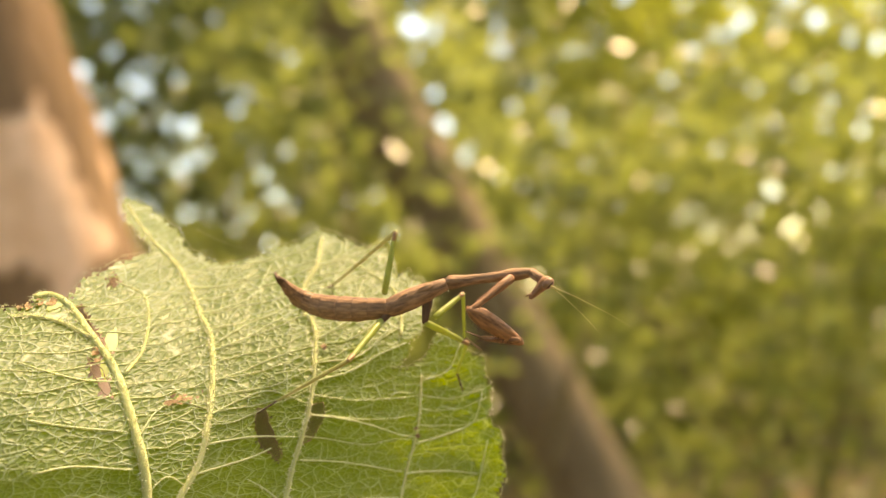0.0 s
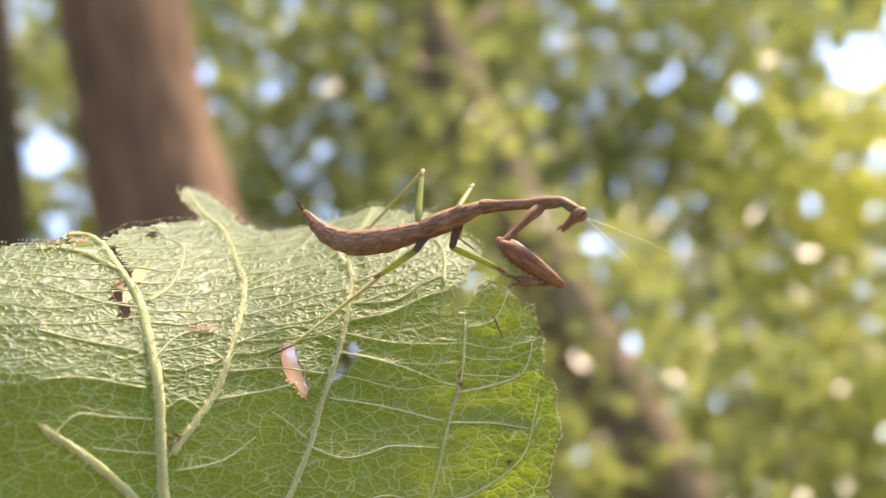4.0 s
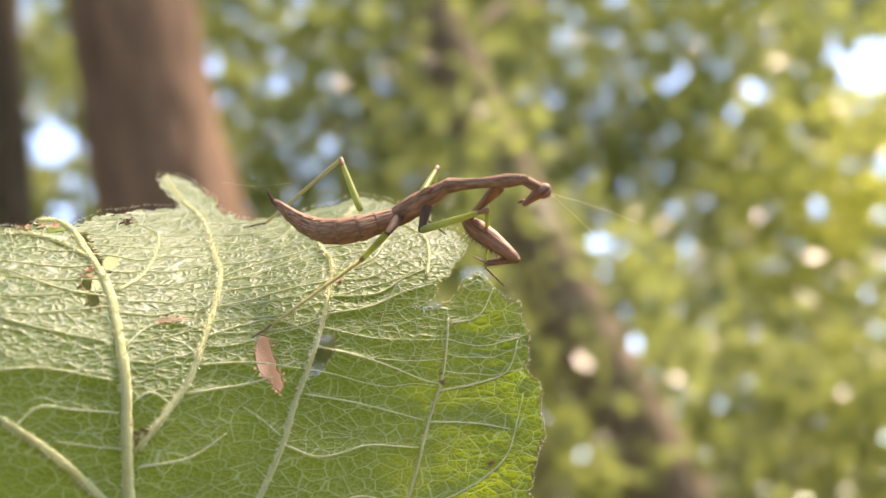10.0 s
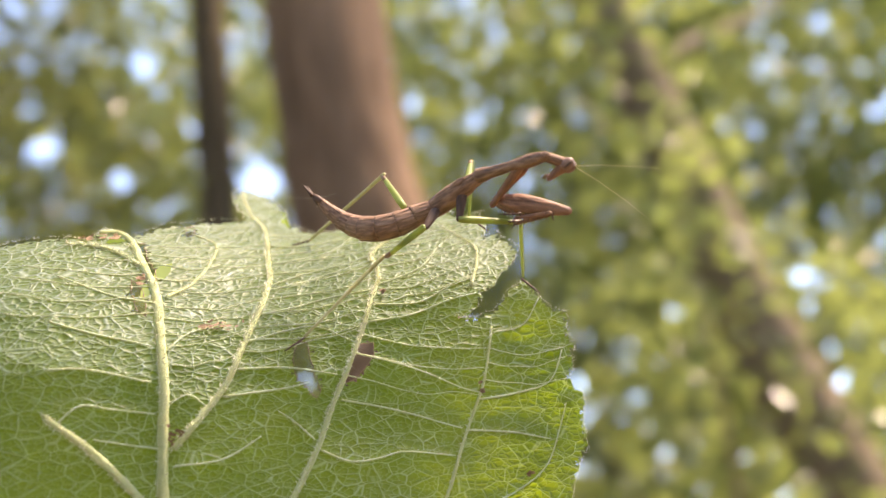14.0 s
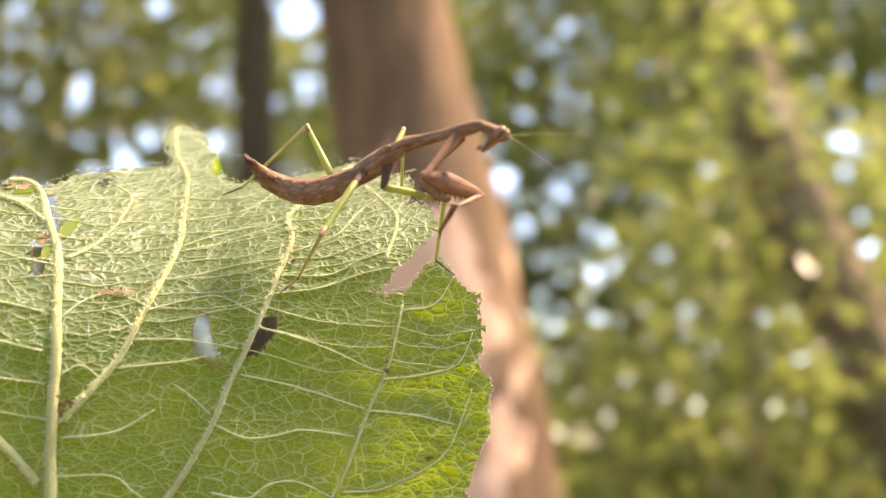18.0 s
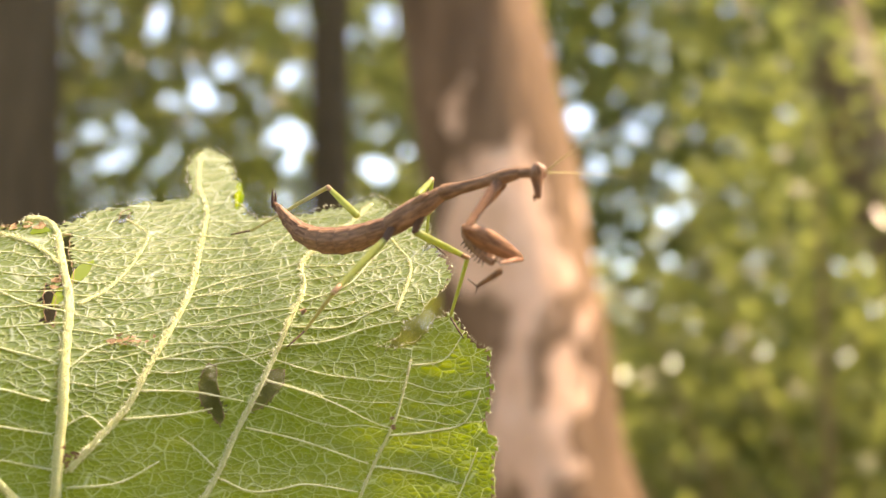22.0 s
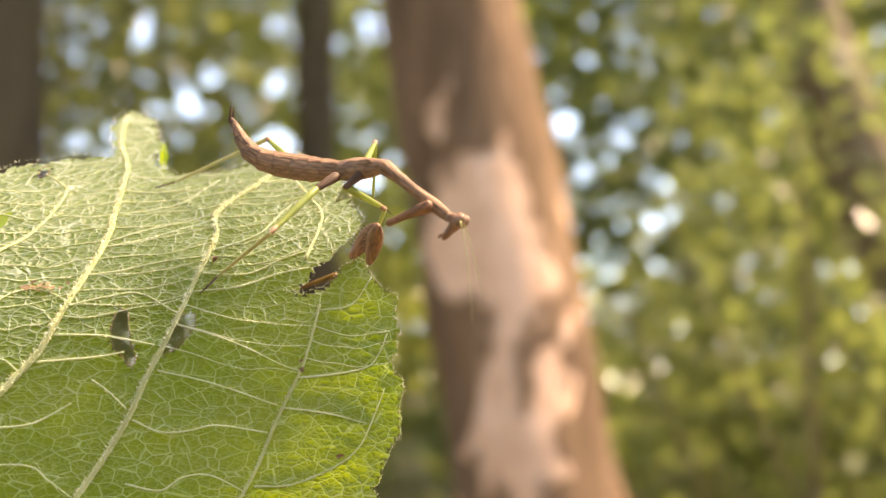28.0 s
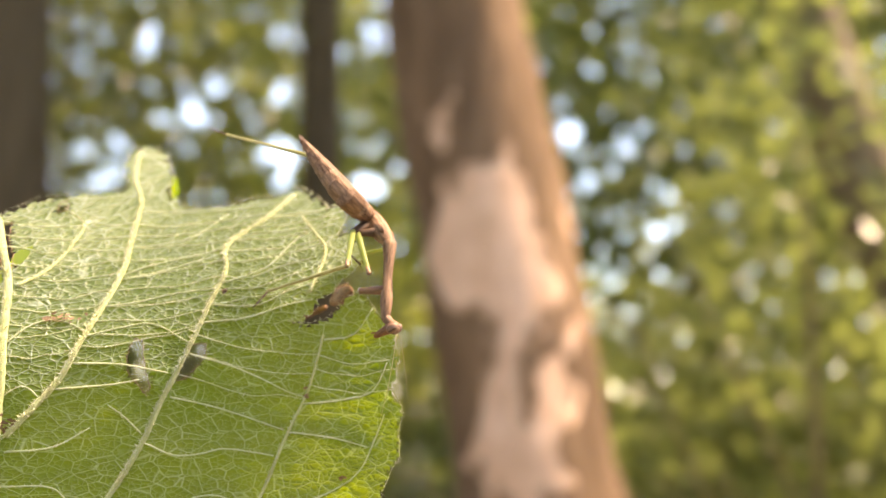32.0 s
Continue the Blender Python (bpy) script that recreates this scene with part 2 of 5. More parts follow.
LEAF_D = foliage_material("sun_tinted_leaves", (0.17, 0.20, 0.06), (0.64, 0.70, 0.17))
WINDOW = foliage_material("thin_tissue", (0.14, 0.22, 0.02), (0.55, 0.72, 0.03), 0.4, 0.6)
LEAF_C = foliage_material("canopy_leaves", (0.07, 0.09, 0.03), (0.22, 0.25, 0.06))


# ---- building helpers ----
def part(name, bm, material, parent, label="", smooth=True):
    me = bpy.data.meshes.new(name)
    bm.to_mesh(me)
    bm.free()
    me.materials.append(material)
    if smooth:
        me.polygons.foreach_set("use_smooth", [True] * len(me.polygons))
    ob = new(name, me)
    if parent is not None:
        ob.parent = parent
    return tagged(ob, label)


def mesh_part(name, verts, faces, material, parent, label="", smooth=False):
    me = bpy.data.meshes.new(name)
    me.from_pydata(verts, [], faces)
    me.materials.append(material)
    if smooth:
        me.polygons.foreach_set("use_smooth", [True] * len(me.polygons))
    ob = new(name, me)
    if parent is not None:
        ob.parent = parent
    return tagged(ob, label)


def spline(points, steps):
    """Catmull-Rom points through the given ones."""
    pts = [Vector(p) for p in points]
    ext = [pts[0] * 2 - pts[1], *pts, pts[-1] * 2 - pts[-2]]
    out = []
    for i in range(1, len(ext) - 2):
        a, b, c, d = ext[i - 1:i + 3]
        for k in range(steps):
            t = k / steps
            out.append(0.5 * ((2 * b) + (c - a) * t + (2 * a - 5 * b + 4 * c - d) * t * t + (3 * b - a - 3 * c + d) * t ** 3))
    out.append(pts[-1])
    return out


def tube(bm, centres, radii, sides=8, wobble=None, caps=True):
    """A tube along centres; wobble(i, k) scales the radius."""
    rings = []
    side = None
    for i, c in enumerate(centres):
        d = (centres[min(i + 1, len(centres) - 1)] - centres[max(i - 1, 0)]).normalized()
        if side is None:
            side = d.orthogonal().normalized()
        side = (side - d * side.dot(d)).normalized()
        up = d.cross(side)
        ring = []
        for k in range(sides):
            a = 2 * math.pi * k / sides
            r = radii[i] * (wobble(i, k) if wobble else 1)
            ring.append(bm.verts.new(c + (side * math.cos(a) + up * math.sin(a)) * r))
        rings.append(ring)
    for a, b in zip(rings, rings[1:]):
        for k in range(sides):
            bm.faces.new((a[k], a[(k + 1) % sides], b[(k + 1) % sides], b[k]))
    if caps:
        bm.faces.new(rings[0][::-1])
        bm.faces.new(rings[-1])
    return rings


def thing(name, place, label, category, group="", kind=""):
    ob = new(name)
    ob.location = place
    ob.empty_display_size = 0.05
    return tagged(ob, label, category, group, kind)


def at_angle(az, el, d):
    """A place by bearing and height angle from the spot where the shot begins, d metres off on the level."""
    return Vector((d * math.sin(radians(az)), d * math.cos(radians(az)), EYE + d * math.tan(radians(el))))


# ---- the wood ----
def build_ground():
    n = 60
    verts, faces = [], []
    for j in range(n + 1):
        for i in range(n + 1):
            x, y = [(2 * q / n - 1) for q in (i, j)]
            x, y = x * abs(x) * 400, y * abs(y) * 400
            z = 0.12 * noise.noise((x * 0.4, y * 0.4, 0)) + 0.05 * noise.noise((x * 2, y * 2, 3))
            verts.append((x, y, z * min(1, 8 / (1 + abs(x) * 0.1 + abs(y) * 0.1))))
    for j in range(n):
        for i in range(n):
            a = j * (n + 1) + i
            faces.append((a, a + 1, a + n + 2, a + n + 1))
    tagged(mesh_part("ground", verts, faces, GROUND, None, smooth=True), "brown leaf litter on the woodland floor", "ground", kind="structure")


def leaf_quads(verts, faces, spots, size, rng):
    """Folded pointed leaves at the given places."""
    for p in spots:
        s = size * rng.uniform(0.6, 1.3)
        a = Vector((rng.gauss(0, 1), rng.gauss(0, 1), rng.gauss(0, 0.7))).normalized()
        u = Vector((rng.gauss(0, 1), rng.gauss(0, 1), rng.gauss(0, 1) + 0.6))
        b = a.cross(u).normalized()
        nrm = a.cross(b)
        i = len(verts)
        verts += [p - a * s * 0.5, p + b * s * 0.3 + nrm * s * 0.08, p + a * s * 0.5, p - b * s * 0.3 + nrm * s * 0.08]
        faces += [(i, i + 1, i + 2), (i, i + 2, i + 3)]


# gaps in the crowns where the sky looks through: bearing, height angle, half width (degrees)
GAPS = [(-24.3, 19.3, 0.9), (-16.7, 22.4, 0.45), (8.2, 17.8, 0.55), (7.3, 16.8, 0.35), (13.4, 17.6, 1.1), (15.8, 18.6, 0.8), (16.6, 15.5, 0.7), (12.2, 18.6, 0.4), (14.4, 17.0, 0.4), (1.1, 7.6, 0.5), (0.3, 12.1, 0.5), (10.1, 12.1, 0.4),
        (-7.5, 24.0, 0.4), (-34.0, 20.9, 0.7), (-29.4, 24.4, 0.6), (-30.8, 19.4, 0.5), (-13.8, 21.4, 0.4), (-6.4, 24.8, 0.5), (5.3, 18.9, 0.4),
        (-32.0, 12.5, 0.6), (-31.0, 13.6, 0.4), (-33.3, 12.0, 0.4), (-28.0, 10.9, 0.6), (-27.9, 9.7, 0.4), (-23.8, 16.0, 0.6), (-24.0, 9.4, 0.6), (-23.2, 10.2, 0.35), (-14.8, 11.6, 0.5), (-34.1, 15.8, 0.5), (-28.2, 13.4, 0.4), (-1.2, 10.0, 0.35)]
few = random.Random(29)
for _ in range(130):
    az, el, r = few.uniform(-45, 20), -3 + 31 * few.random() ** 0.75, few.uniform(0.14, 0.32)
    if not (-12 < az < 12 and el < 17 and few.random() < 0.7):
        GAPS.append((az, el, r))
for _ in range(26):
    GAPS.append((few.uniform(-11, 2), few.uniform(1, 13), few.uniform(0.2, 0.3)))
# spots that the sun reaches: bearing, height angle, distance, radius of the fleck (m)
TRUNK_FLECKS = 10
FLECKS = [(-17.6, 9.0, 3.05, 0.12), (-16.2, -1.8, 3.05, 0.10), (-17.2, 0.8, 3.05, 0.06), (-20.0, 11.5, 3.05, 0.05), (-16.6, 3.5, 3.05, 0.12), (-15.2, 0.8, 3.05, 0.11), (-18.5, 6.5, 3.05, 0.1), (-21.0, 5.1, 3.05, 0.06), (-16.3, -4.3, 3.05, 0.08),
          (-14.3, -9.0, 3.05, 0.12), (13.0, 11.0, 6.5, 0.7), (18.5, 5.0, 6.0, 0.7), (5.2, 4.6, 6.5, 0.45), (12.0, 7.0, 7.0, 0.5), (-12.7, 6.0, 5.5, 0.25), (-12.2, 0.8, 5.5, 0.2), (-36.7, 10.3, 6.0, 0.3), (9.0, 1.0, 6.0, 0.3), (-8.0, 2.0, 5.3, 0.3), (-5.0, -4.0, 5.3, 0.35), (-10.5, -4.0, 5.3, 0.3), (-3.0, 5.0, 5.6, 0.25),
          (16.0, 8.0, 9.0, 1.2), (19.0, 2.5, 8.5, 1.0), (23.0, 10.0, 9.0, 1.2), (4.5, 5.5, 9.0, 0.6)]


SUN_RAYS = [(at_angle(az, el, d), r + (0.1 if i < TRUNK_FLECKS else 0.03)) for i, (az, el, d, r) in enumerate(FLECKS)]


def gap_at(p):
    d = math.hypot(p.x, p.y)
    az, el = math.degrees(math.atan2(p.x, p.y)), math.degrees(math.atan2(p.z - EYE, d))
    return any((az - a) ** 2 + (el - e) ** 2 < (r * 1.1) ** 2 for a, e, r in GAPS)


def sun_ray(p):
    """Whether a leaf at p would stand in the way of a sun fleck, or of the light on the near leaf."""
    for foot, r in SUN_RAYS:
        w = p - foot
        if (w - SUN_TO * w.dot(SUN_TO)).length < r:
            return True
    return False


def build_trunk(name, label, spots, radii, material, seed, boughs=()):
    """A trunk through spots, with low ridges and knots, and stub boughs."""
    base = Vector((spots[0].x, spots[0].y, 0))
    tree = thing(name, base, label, "tree")
    line = spline([p - base for p in spots], 10)
    rad = [radii[0] + (radii[-1] - radii[0]) * i / (len(line) - 1) for i in range(len(line))]
    bm = bmesh.new()
    tube(bm, line, rad, 28, lambda i, k: 1 + 0.07 * noise.noise((k * 1.7, i * 0.22, seed)) + 0.06 * noise.noise((math.cos(k * 0.224) * 1.5, i * 0.3, seed + 9)) + (0.35 * max(0, 1 - i / 5) ** 2))
    part("trunk", bm, material, tree)
    rng = random.Random(seed)
    for b, (h, turn, length) in enumerate(boughs):
        i = min(len(line) - 2, int(h * len(line)))
        bm = bmesh.new()
        d = Vector((math.cos(radians(turn)), math.sin(radians(turn)), 0.55)).normalized()
        pts = [line[i] + d * length * q + Vector((rng.uniform(-1, 1), rng.uniform(-1, 1), q * 0.8)) * 0.08 * length * q for q in (0, 0.3, 0.65, 1)]
        cs = spline(pts, 4)
        tube(bm, cs, [rad[i] * 0.42 * (1 - 0.85 * q / (len(cs) - 1)) for q in range(len(cs))], 8)
        part("bough", bm, material, tree)
    return tree, line, base


def crown_part(tree, base, spots, size, material, seed, label=""):
    verts, faces = [], []
    leaf_quads(verts, faces, [p - base for p in spots if p.z < 4.2 or not sun_ray(p)], size, random.Random(seed))
    tagged(mesh_part("crown", verts, faces, material, tree, label), kind="stuff")


def scatter(rng, count, az, el, dist, clump, holes=True):
    """Places in clumps inside a wedge of the wood."""
    out = []
    while len(out) < count:
        d = rng.uniform(*dist)
        c = at_angle(rng.uniform(*az), rng.uniform(*el), d)
        for _ in range(rng.randint(8, 22)):
            p = c + Vector((rng.gauss(0, clump), rng.gauss(0, clump), rng.gauss(0, clump * 0.7)))
            if p.z > 0.1 and not (holes and gap_at(p)):
                out.append(p)
    return out[:count]


def build_wood():
    rng = random.Random(11)
    main = [at_angle(a, 0, 3.22) + Vector((0, 0, z - EYE)) for a, z in ((-11.9, -0.1), (-13.3, 0.5), (-15.4, 0.97), (-17.5, 1.70), (-19.2, 2.23), (-20.1, 2.8), (-22.0, 4.5), (-24.0, 7.5))]
    tree, line, base = build_trunk("broad_tree", "thick brown tree trunk with painted sun flecks", main, (0.236, 0.14), BARK, 1, ((0.8, 150, 1.8), (0.86, 20, 1.6), (0.92, 260, 1.4)))
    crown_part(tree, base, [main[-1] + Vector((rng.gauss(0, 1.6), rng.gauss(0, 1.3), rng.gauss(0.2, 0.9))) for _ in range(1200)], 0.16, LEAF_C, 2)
    lean = [at_angle(a, 0, 4.5) + Vector((0, 0, z - EYE)) for a, z in ((7.8, -0.1), (5.7, 0.46), (0.8, 1.48), (-2.9, 2.33), (-8.0, 3.9), (-12.5, 6.0))]
    tree, line, base = build_trunk("leaning_tree", "slim grey-brown leaning tree trunk", lean, (0.16, 0.10), BARK_PALE, 2, ((0.7, 60, 1.5), (0.8, 190, 1.2)))
    crown_part(tree, base, [lean[-1] + Vector((rng.gauss(0, 1.3), rng.gauss(0, 1.3), rng.gauss(0.3, 0.8))) for _ in range(900)], 0.15, LEAF_C, 3)
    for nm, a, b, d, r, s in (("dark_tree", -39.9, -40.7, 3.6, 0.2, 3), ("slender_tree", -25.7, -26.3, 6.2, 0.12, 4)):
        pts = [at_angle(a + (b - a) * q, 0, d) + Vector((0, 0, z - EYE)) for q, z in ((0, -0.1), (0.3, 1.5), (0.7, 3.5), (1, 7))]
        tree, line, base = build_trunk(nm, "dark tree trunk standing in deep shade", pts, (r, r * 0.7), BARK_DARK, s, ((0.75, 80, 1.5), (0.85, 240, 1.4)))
        crown_part(tree, base, [pts[-1] + Vector((rng.gauss(0, 1.3), rng.gauss(0, 1.3), rng.gauss(0.3, 0.8))) for _ in range(900)], 0.15, LEAF_C, 5 + s)
    # understorey trees that fill the view
    wedges = [(-48, -30, 6, 8.5, 1.45), (-33, -17, 7, 9.5, 1.2), (-18, -3, 8.0, 11, 1.35), (-6, 9, 8.5, 11.5, 1.4), (7, 27, 8, 11, 1.6)]
    for i, (a, b, d0, d1, dens) in enumerate(wedges):
        mid = at_angle((a + b) / 2 + 1.5, 0, d1 + 0.6)
        pts = [Vector((mid.x, mid.y, z)) + Vector((noise.noise((z, i, 0)), 0, 0)) * 0.2 for z in (-0.1, 1.2, 2.6, 4.2)]
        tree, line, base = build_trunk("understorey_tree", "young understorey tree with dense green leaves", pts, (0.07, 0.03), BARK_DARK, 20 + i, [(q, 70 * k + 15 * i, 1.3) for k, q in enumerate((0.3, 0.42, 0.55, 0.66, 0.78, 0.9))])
        spots = scatter(rng, int(9500 * dens), (a, b), (-13, 31), (d0, d1), 0.22)
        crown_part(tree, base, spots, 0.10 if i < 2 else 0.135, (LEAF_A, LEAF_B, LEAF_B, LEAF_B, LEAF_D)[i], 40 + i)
    # shrubs of the right-hand side
    for i, (a, b, e0, e1, d0, d1, num) in enumerate(((4, 24, -14, 8, 4.8, 6.2, 4000), (-14, 0, -9, 5, 4.8, 6, 2600), (-10, 4, 2, 14, 5.2, 7, 1400), (-9, -1, 13, 30, 3.7, 4.2, 520), (-6, 5, -2, 14, 3.9, 4.3, 420), (-38, -20, 0, 10, 6.6, 7.6, 2000))):
        mid = at_angle((a + b) / 2, 0, (d0 + d1) / 2)
        shrub = thing("shrub", (mid.x, mid.y, 0), "leafy green shrub in dappled light", "shrub", "undergrowth")
        for k in range(5):
            bm = bmesh.new()
            tip = Vector((rng.uniform(-0.8, 0.8), rng.uniform(-0.4, 0.4), rng.uniform(1.0, 2.0)))
            cs = spline([Vector((0, 0, -0.1)), tip * 0.4 + Vector((0.05, 0, 0)), tip], 5)
            tube(bm, cs, [0.02 * (1 - 0.8 * q / (len(cs) - 1)) for q in range(len(cs))], 6)
            part("stem", bm, STEM, shrub)
        verts, faces = [], []
        leaf_quads(verts, faces, [p - shrub.location for p in scatter(rng, num, (a, b), (e0, e1), (d0, d1), 0.16)], 0.085, rng)
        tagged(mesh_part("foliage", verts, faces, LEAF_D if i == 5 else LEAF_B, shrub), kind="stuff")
    # unseen thicket close behind the viewer, added to cut light from that side
    back = thing("screen_thicket", (0, -2.2, 0), "dense leaves added behind the viewer to cut light", "shrub", "undergrowth")
    for k in range(9):
        bm = bmesh.new()
        tip = Vector((-3.2 + 0.8 * k, rng.uniform(-0.3, 0.3), rng.uniform(0.9, 1.4)))
        cs = spline([Vector((tip.x * 0.8, 0, -0.1)), tip * 0.5 + Vector((tip.x * 0.4, 0.1, 0)), tip], 5)
        tube(bm, cs, [0.02 * (1 - 0.8 * q / (len(cs) - 1)) for q in range(len(cs))], 6)
        part("stem", bm, STEM, back)
    verts, faces = [], []
    leaf_quads(verts, faces, [Vector((rng.uniform(-3.8, 3.8), rng.gauss(0, 0.35), 0.1 + 1.5 * rng.random() ** 0.8)) for _ in range(2600)], 0.13, rng)
    tagged(mesh_part("foliage", verts, faces, LEAF_A, back), kind="stuff")
    # far woods all round
    verts, faces = [], []
    leaf_quads(verts, faces, scatter(rng, 20000, (-55, 35), (-6, 24), (13, 20), 0.6), 0.36, rng)
    # rear arc, out of view, added to block low sky light
    leaf_quads(verts, faces, scatter(rng, 10000, (35, 305), (-4, 30), (11, 15), 0.9, False), 0.6, rng)
    tagged(mesh_part("far_woods", verts, faces, LEAF_A, None), "hazy green wall of distant woodland foliage", "woods", kind="stuff")


def build_canopy():
    """An added tall tree, unseen behind the camera, whose crown shades the place and lets flecks of sun through."""
    rng = random.Random(5)
    base = Vector((5.0, -3.5, 0))
    pts = [base + Vector((0, 0, -0.1)), base + Vector((0.1, 0.05, 2.5)), base + Vector((0.0, 0.1, 5.0)), base + Vector((0.1, 0.2, 7.0))]
    tree, line, base = build_trunk("added_shade_tree", "added tall broad-crowned tree, out of view, that shades the clearing", pts, (0.3, 0.16), BARK, 7, [(0.78, 40 * k, 4.2) for k in range(9)])
    shaded = [at_angle(-41, 0, 3.6) + Vector((0, 0, z - EYE)) for z in (1.2, 1.8, 2.4)] + [at_angle(-26, 0, 6.2) + Vector((0, 0, z - EYE)) for z in (1.8, 2.6, 3.2)]
    shade = [(q + SUN_TO * ((6.0 - q.z) / SUN_TO.z), 0.5) for q in shaded]
    over = Vector((0, 0.18, HEIGHT)) + SUN_TO * ((6.0 - HEIGHT) / SUN_TO.z)
    spots = []
    for _ in range(90000):
        p = Vector((rng.uniform(-7, 9), rng.uniform(-9, 11), rng.uniform(5.7, 6.3)))
        if gap_at(p):
            continue
        q = p + SUN_TO * ((6.0 - p.z) / SUN_TO.z)
        near = any((q - h).length < r for h, r in shade)
        clear = (q - over).length
        keep = 1.0 if near else 0.02 if clear < 2.8 else 0.3 if p.y < 2.5 else 0.18
        if not near and p.y > 2 and noise.noise(p * 0.9) < 0.0:
            keep *= 0.4
        if rng.random() < keep:
            spots.append(p)
    # extra leaves added to keep the sun off the dark trunks
    for h, r in shade:
        for _ in range(260):
            q = h + Vector((rng.gauss(0, 0.28), rng.gauss(0, 0.28), 0))
            spots.append(q + Vector((0, 0, rng.uniform(-0.02, 0.02))))
    crown_part(tree, base, spots, 0.19, LEAF_C, 8)


# ---- the leaf: outline, holes and veins across and up the blade, in mm from the blade's own middle line ----
OUTLINE_TOP = [(-60.1, 16.6), (-56.3, 16.1), (-54.4, 17.4), (-51.3, 16.6), (-50.3, 19.8), (-48.6, 20.4), (-46.3, 22.0), (-43.5, 22.6), (-44.0, 23.8), (-46.8, 27.2), (-49.5, 30.9), (-50.1, 33.0), (-48.6, 33.0), (-46.2, 31.5), (-44.7, 30.0), (-43.0, 28.4), (-41.9, 26.8), (-40.2, 25.7), (-39.4, 23.8), (-38.0, 22.2), (-35.6, 20.6), (-33.0, 19.1), (-30.2, 19.5), (-26.8, 20.2), (-25.4, 21.2), (-21.5, 21.4), (-19.8, 22.9), (-18.2, 23.2), (-15.2, 21.5), (-12.4, 19.8), (-10.7, 18.5), (-8.6, 19.0), (-7.4, 17.7), (-6.6, 13.6), (-4.6, 14.4), (-3.9, 12.9)]
OUTLINE_RIGHT = [(-1.0, 10.5), (-1.6, 8.7), (-3.3, 6.2), (-4.0, 4.5), (-6.0, 3.6), (-5.5, 2.7), (-6.3, 1.4), (-7.9, 0.5), (-9.1, 0.4), (-6.6, -0.0), (-5.5, 0.6), (-4.3, 0.9), (-3.6, 1.8), (-2.8, 3.0), (-1.6, 4.1), (-0.0, 4.7), (0.9, 3.4), (1.8, 2.1), (2.9, 0.7), (4.3, 0.0), (4.8, -0.1), (4.6, -2.3), (5.3, -4.5), (4.3, -9.1), (4.6, -10.3), (5.8, -11.3), (5.5, -14.8), (5.7, -18.5), (4.3, -20.6), (3.2, -24.1), (2.1, -25.5), (3.1, -26.8), (1.8, -29.9), (0.0, -32.0)]
HOLES = [[(-27.3, -2.1), (-26.3, -2.5), (-25.9, -4.7), (-25.5, -6.9), (-24.9, -8.7), (-25.4, -9.7), (-26.3, -8.4), (-27.4, -7.0), (-27.9, -4.6)],
    [(-20.7, -3.0), (-18.8, -2.8), (-18.8, -4.5), (-20.0, -6.3), (-21.3, -7.7), (-22.1, -8.0), (-21.5, -5.8)],
    [(-50.4, 14.8), (-49.5, 15.2), (-47.9, 12.2), (-46.0, 9.6), (-45.2, 7.7), (-45.9, 7.7), (-47.6, 10.6)],
    [(-47.7, 8.1), (-45.9, 6.3), (-44.4, 2.3), (-45.5, 3.2), (-46.8, 5.8)],
    [(-47.4, 19.1), (-47.0, 19.7), (-45.9, 17.9), (-46.5, 17.4)]]
VEINS = {}
VEINS['midrib'] = [(-42.0, -26.2), (-41.8, -20.9), (-41.4, -14.3), (-41.1, -7.4), (-42.1, -1.4), (-44.3, 5.4), (-47.9, 11.2), (-51.0, 15.5), (-53.3, 17.2), (-55.2, 17.2)]
VEINS['v_left'] = [(-43.1, -22.5), (-45.7, -18.5), (-49.1, -14.2), (-52.7, -10.6)]
VEINS['v_leftup'] = [(-46.9, 10.0), (-51.2, 13.1), (-54.5, 14.5), (-57.3, 15.0)]
VEINS['v1'] = [(-40.4, -15.2), (-37.3, -11.2), (-34.7, -7.1), (-33.4, -1.8), (-32.9, 3.4), (-33.4, 8.4), (-34.9, 11.5), (-36.6, 15.1), (-39.7, 20.3), (-43.6, 24.5), (-48.8, 31.4)]
VEINS['v1b'] = [(-43.4, 5.2), (-41.7, 7.9), (-41.5, 12.0), (-42.8, 15.8), (-46.4, 18.3)]
VEINS['v2'] = [(-31.9, -27.4), (-28.9, -22.4), (-25.8, -16.4), (-23.7, -10.8), (-21.6, -5.7), (-19.9, -0.4), (-19.1, 5.7), (-19.4, 8.5), (-21.2, 12.1), (-18.7, 16.9), (-17.9, 21.6)]
VEINS['v3'] = [(-14.8, -29.1), (-11.8, -23.0), (-9.7, -17.3), (-8.2, -13.6), (-6.4, -9.2), (-5.3, -4.6), (-4.7, -1.4)]
VEINS['v4'] = [(-7.0, 4.5), (-6.6, 8.4), (-7.3, 11.7), (-10.2, 14.4), (-13.6, 17.2)]
VEINS['s1'] = [(-19.5, 0.2), (-14.4, 0.9), (-10.0, 2.6), (-6.4, 3.5)]
VEINS['s2'] = [(-20.9, -4.1), (-16.0, -5.8), (-12.4, -7.5), (-8.8, -9.5), (-6.7, -10.2)]
VEINS['s9'] = [(-32.7, 2.6), (-29.1, 3.1), (-24.3, 4.4), (-19.4, 5.2)]
VEINS['s10'] = [(-33.2, -1.8), (-29.3, -0.6), (-25.4, -0.1), (-20.7, -2.7)]
VEINS['s12'] = [(-33.2, 7.3), (-28.8, 9.3), (-24.5, 10.7)]
VEINS['s13'] = [(-41.6, -3.0), (-39.5, -0.1), (-36.9, 0.5), (-33.4, -1.1)]
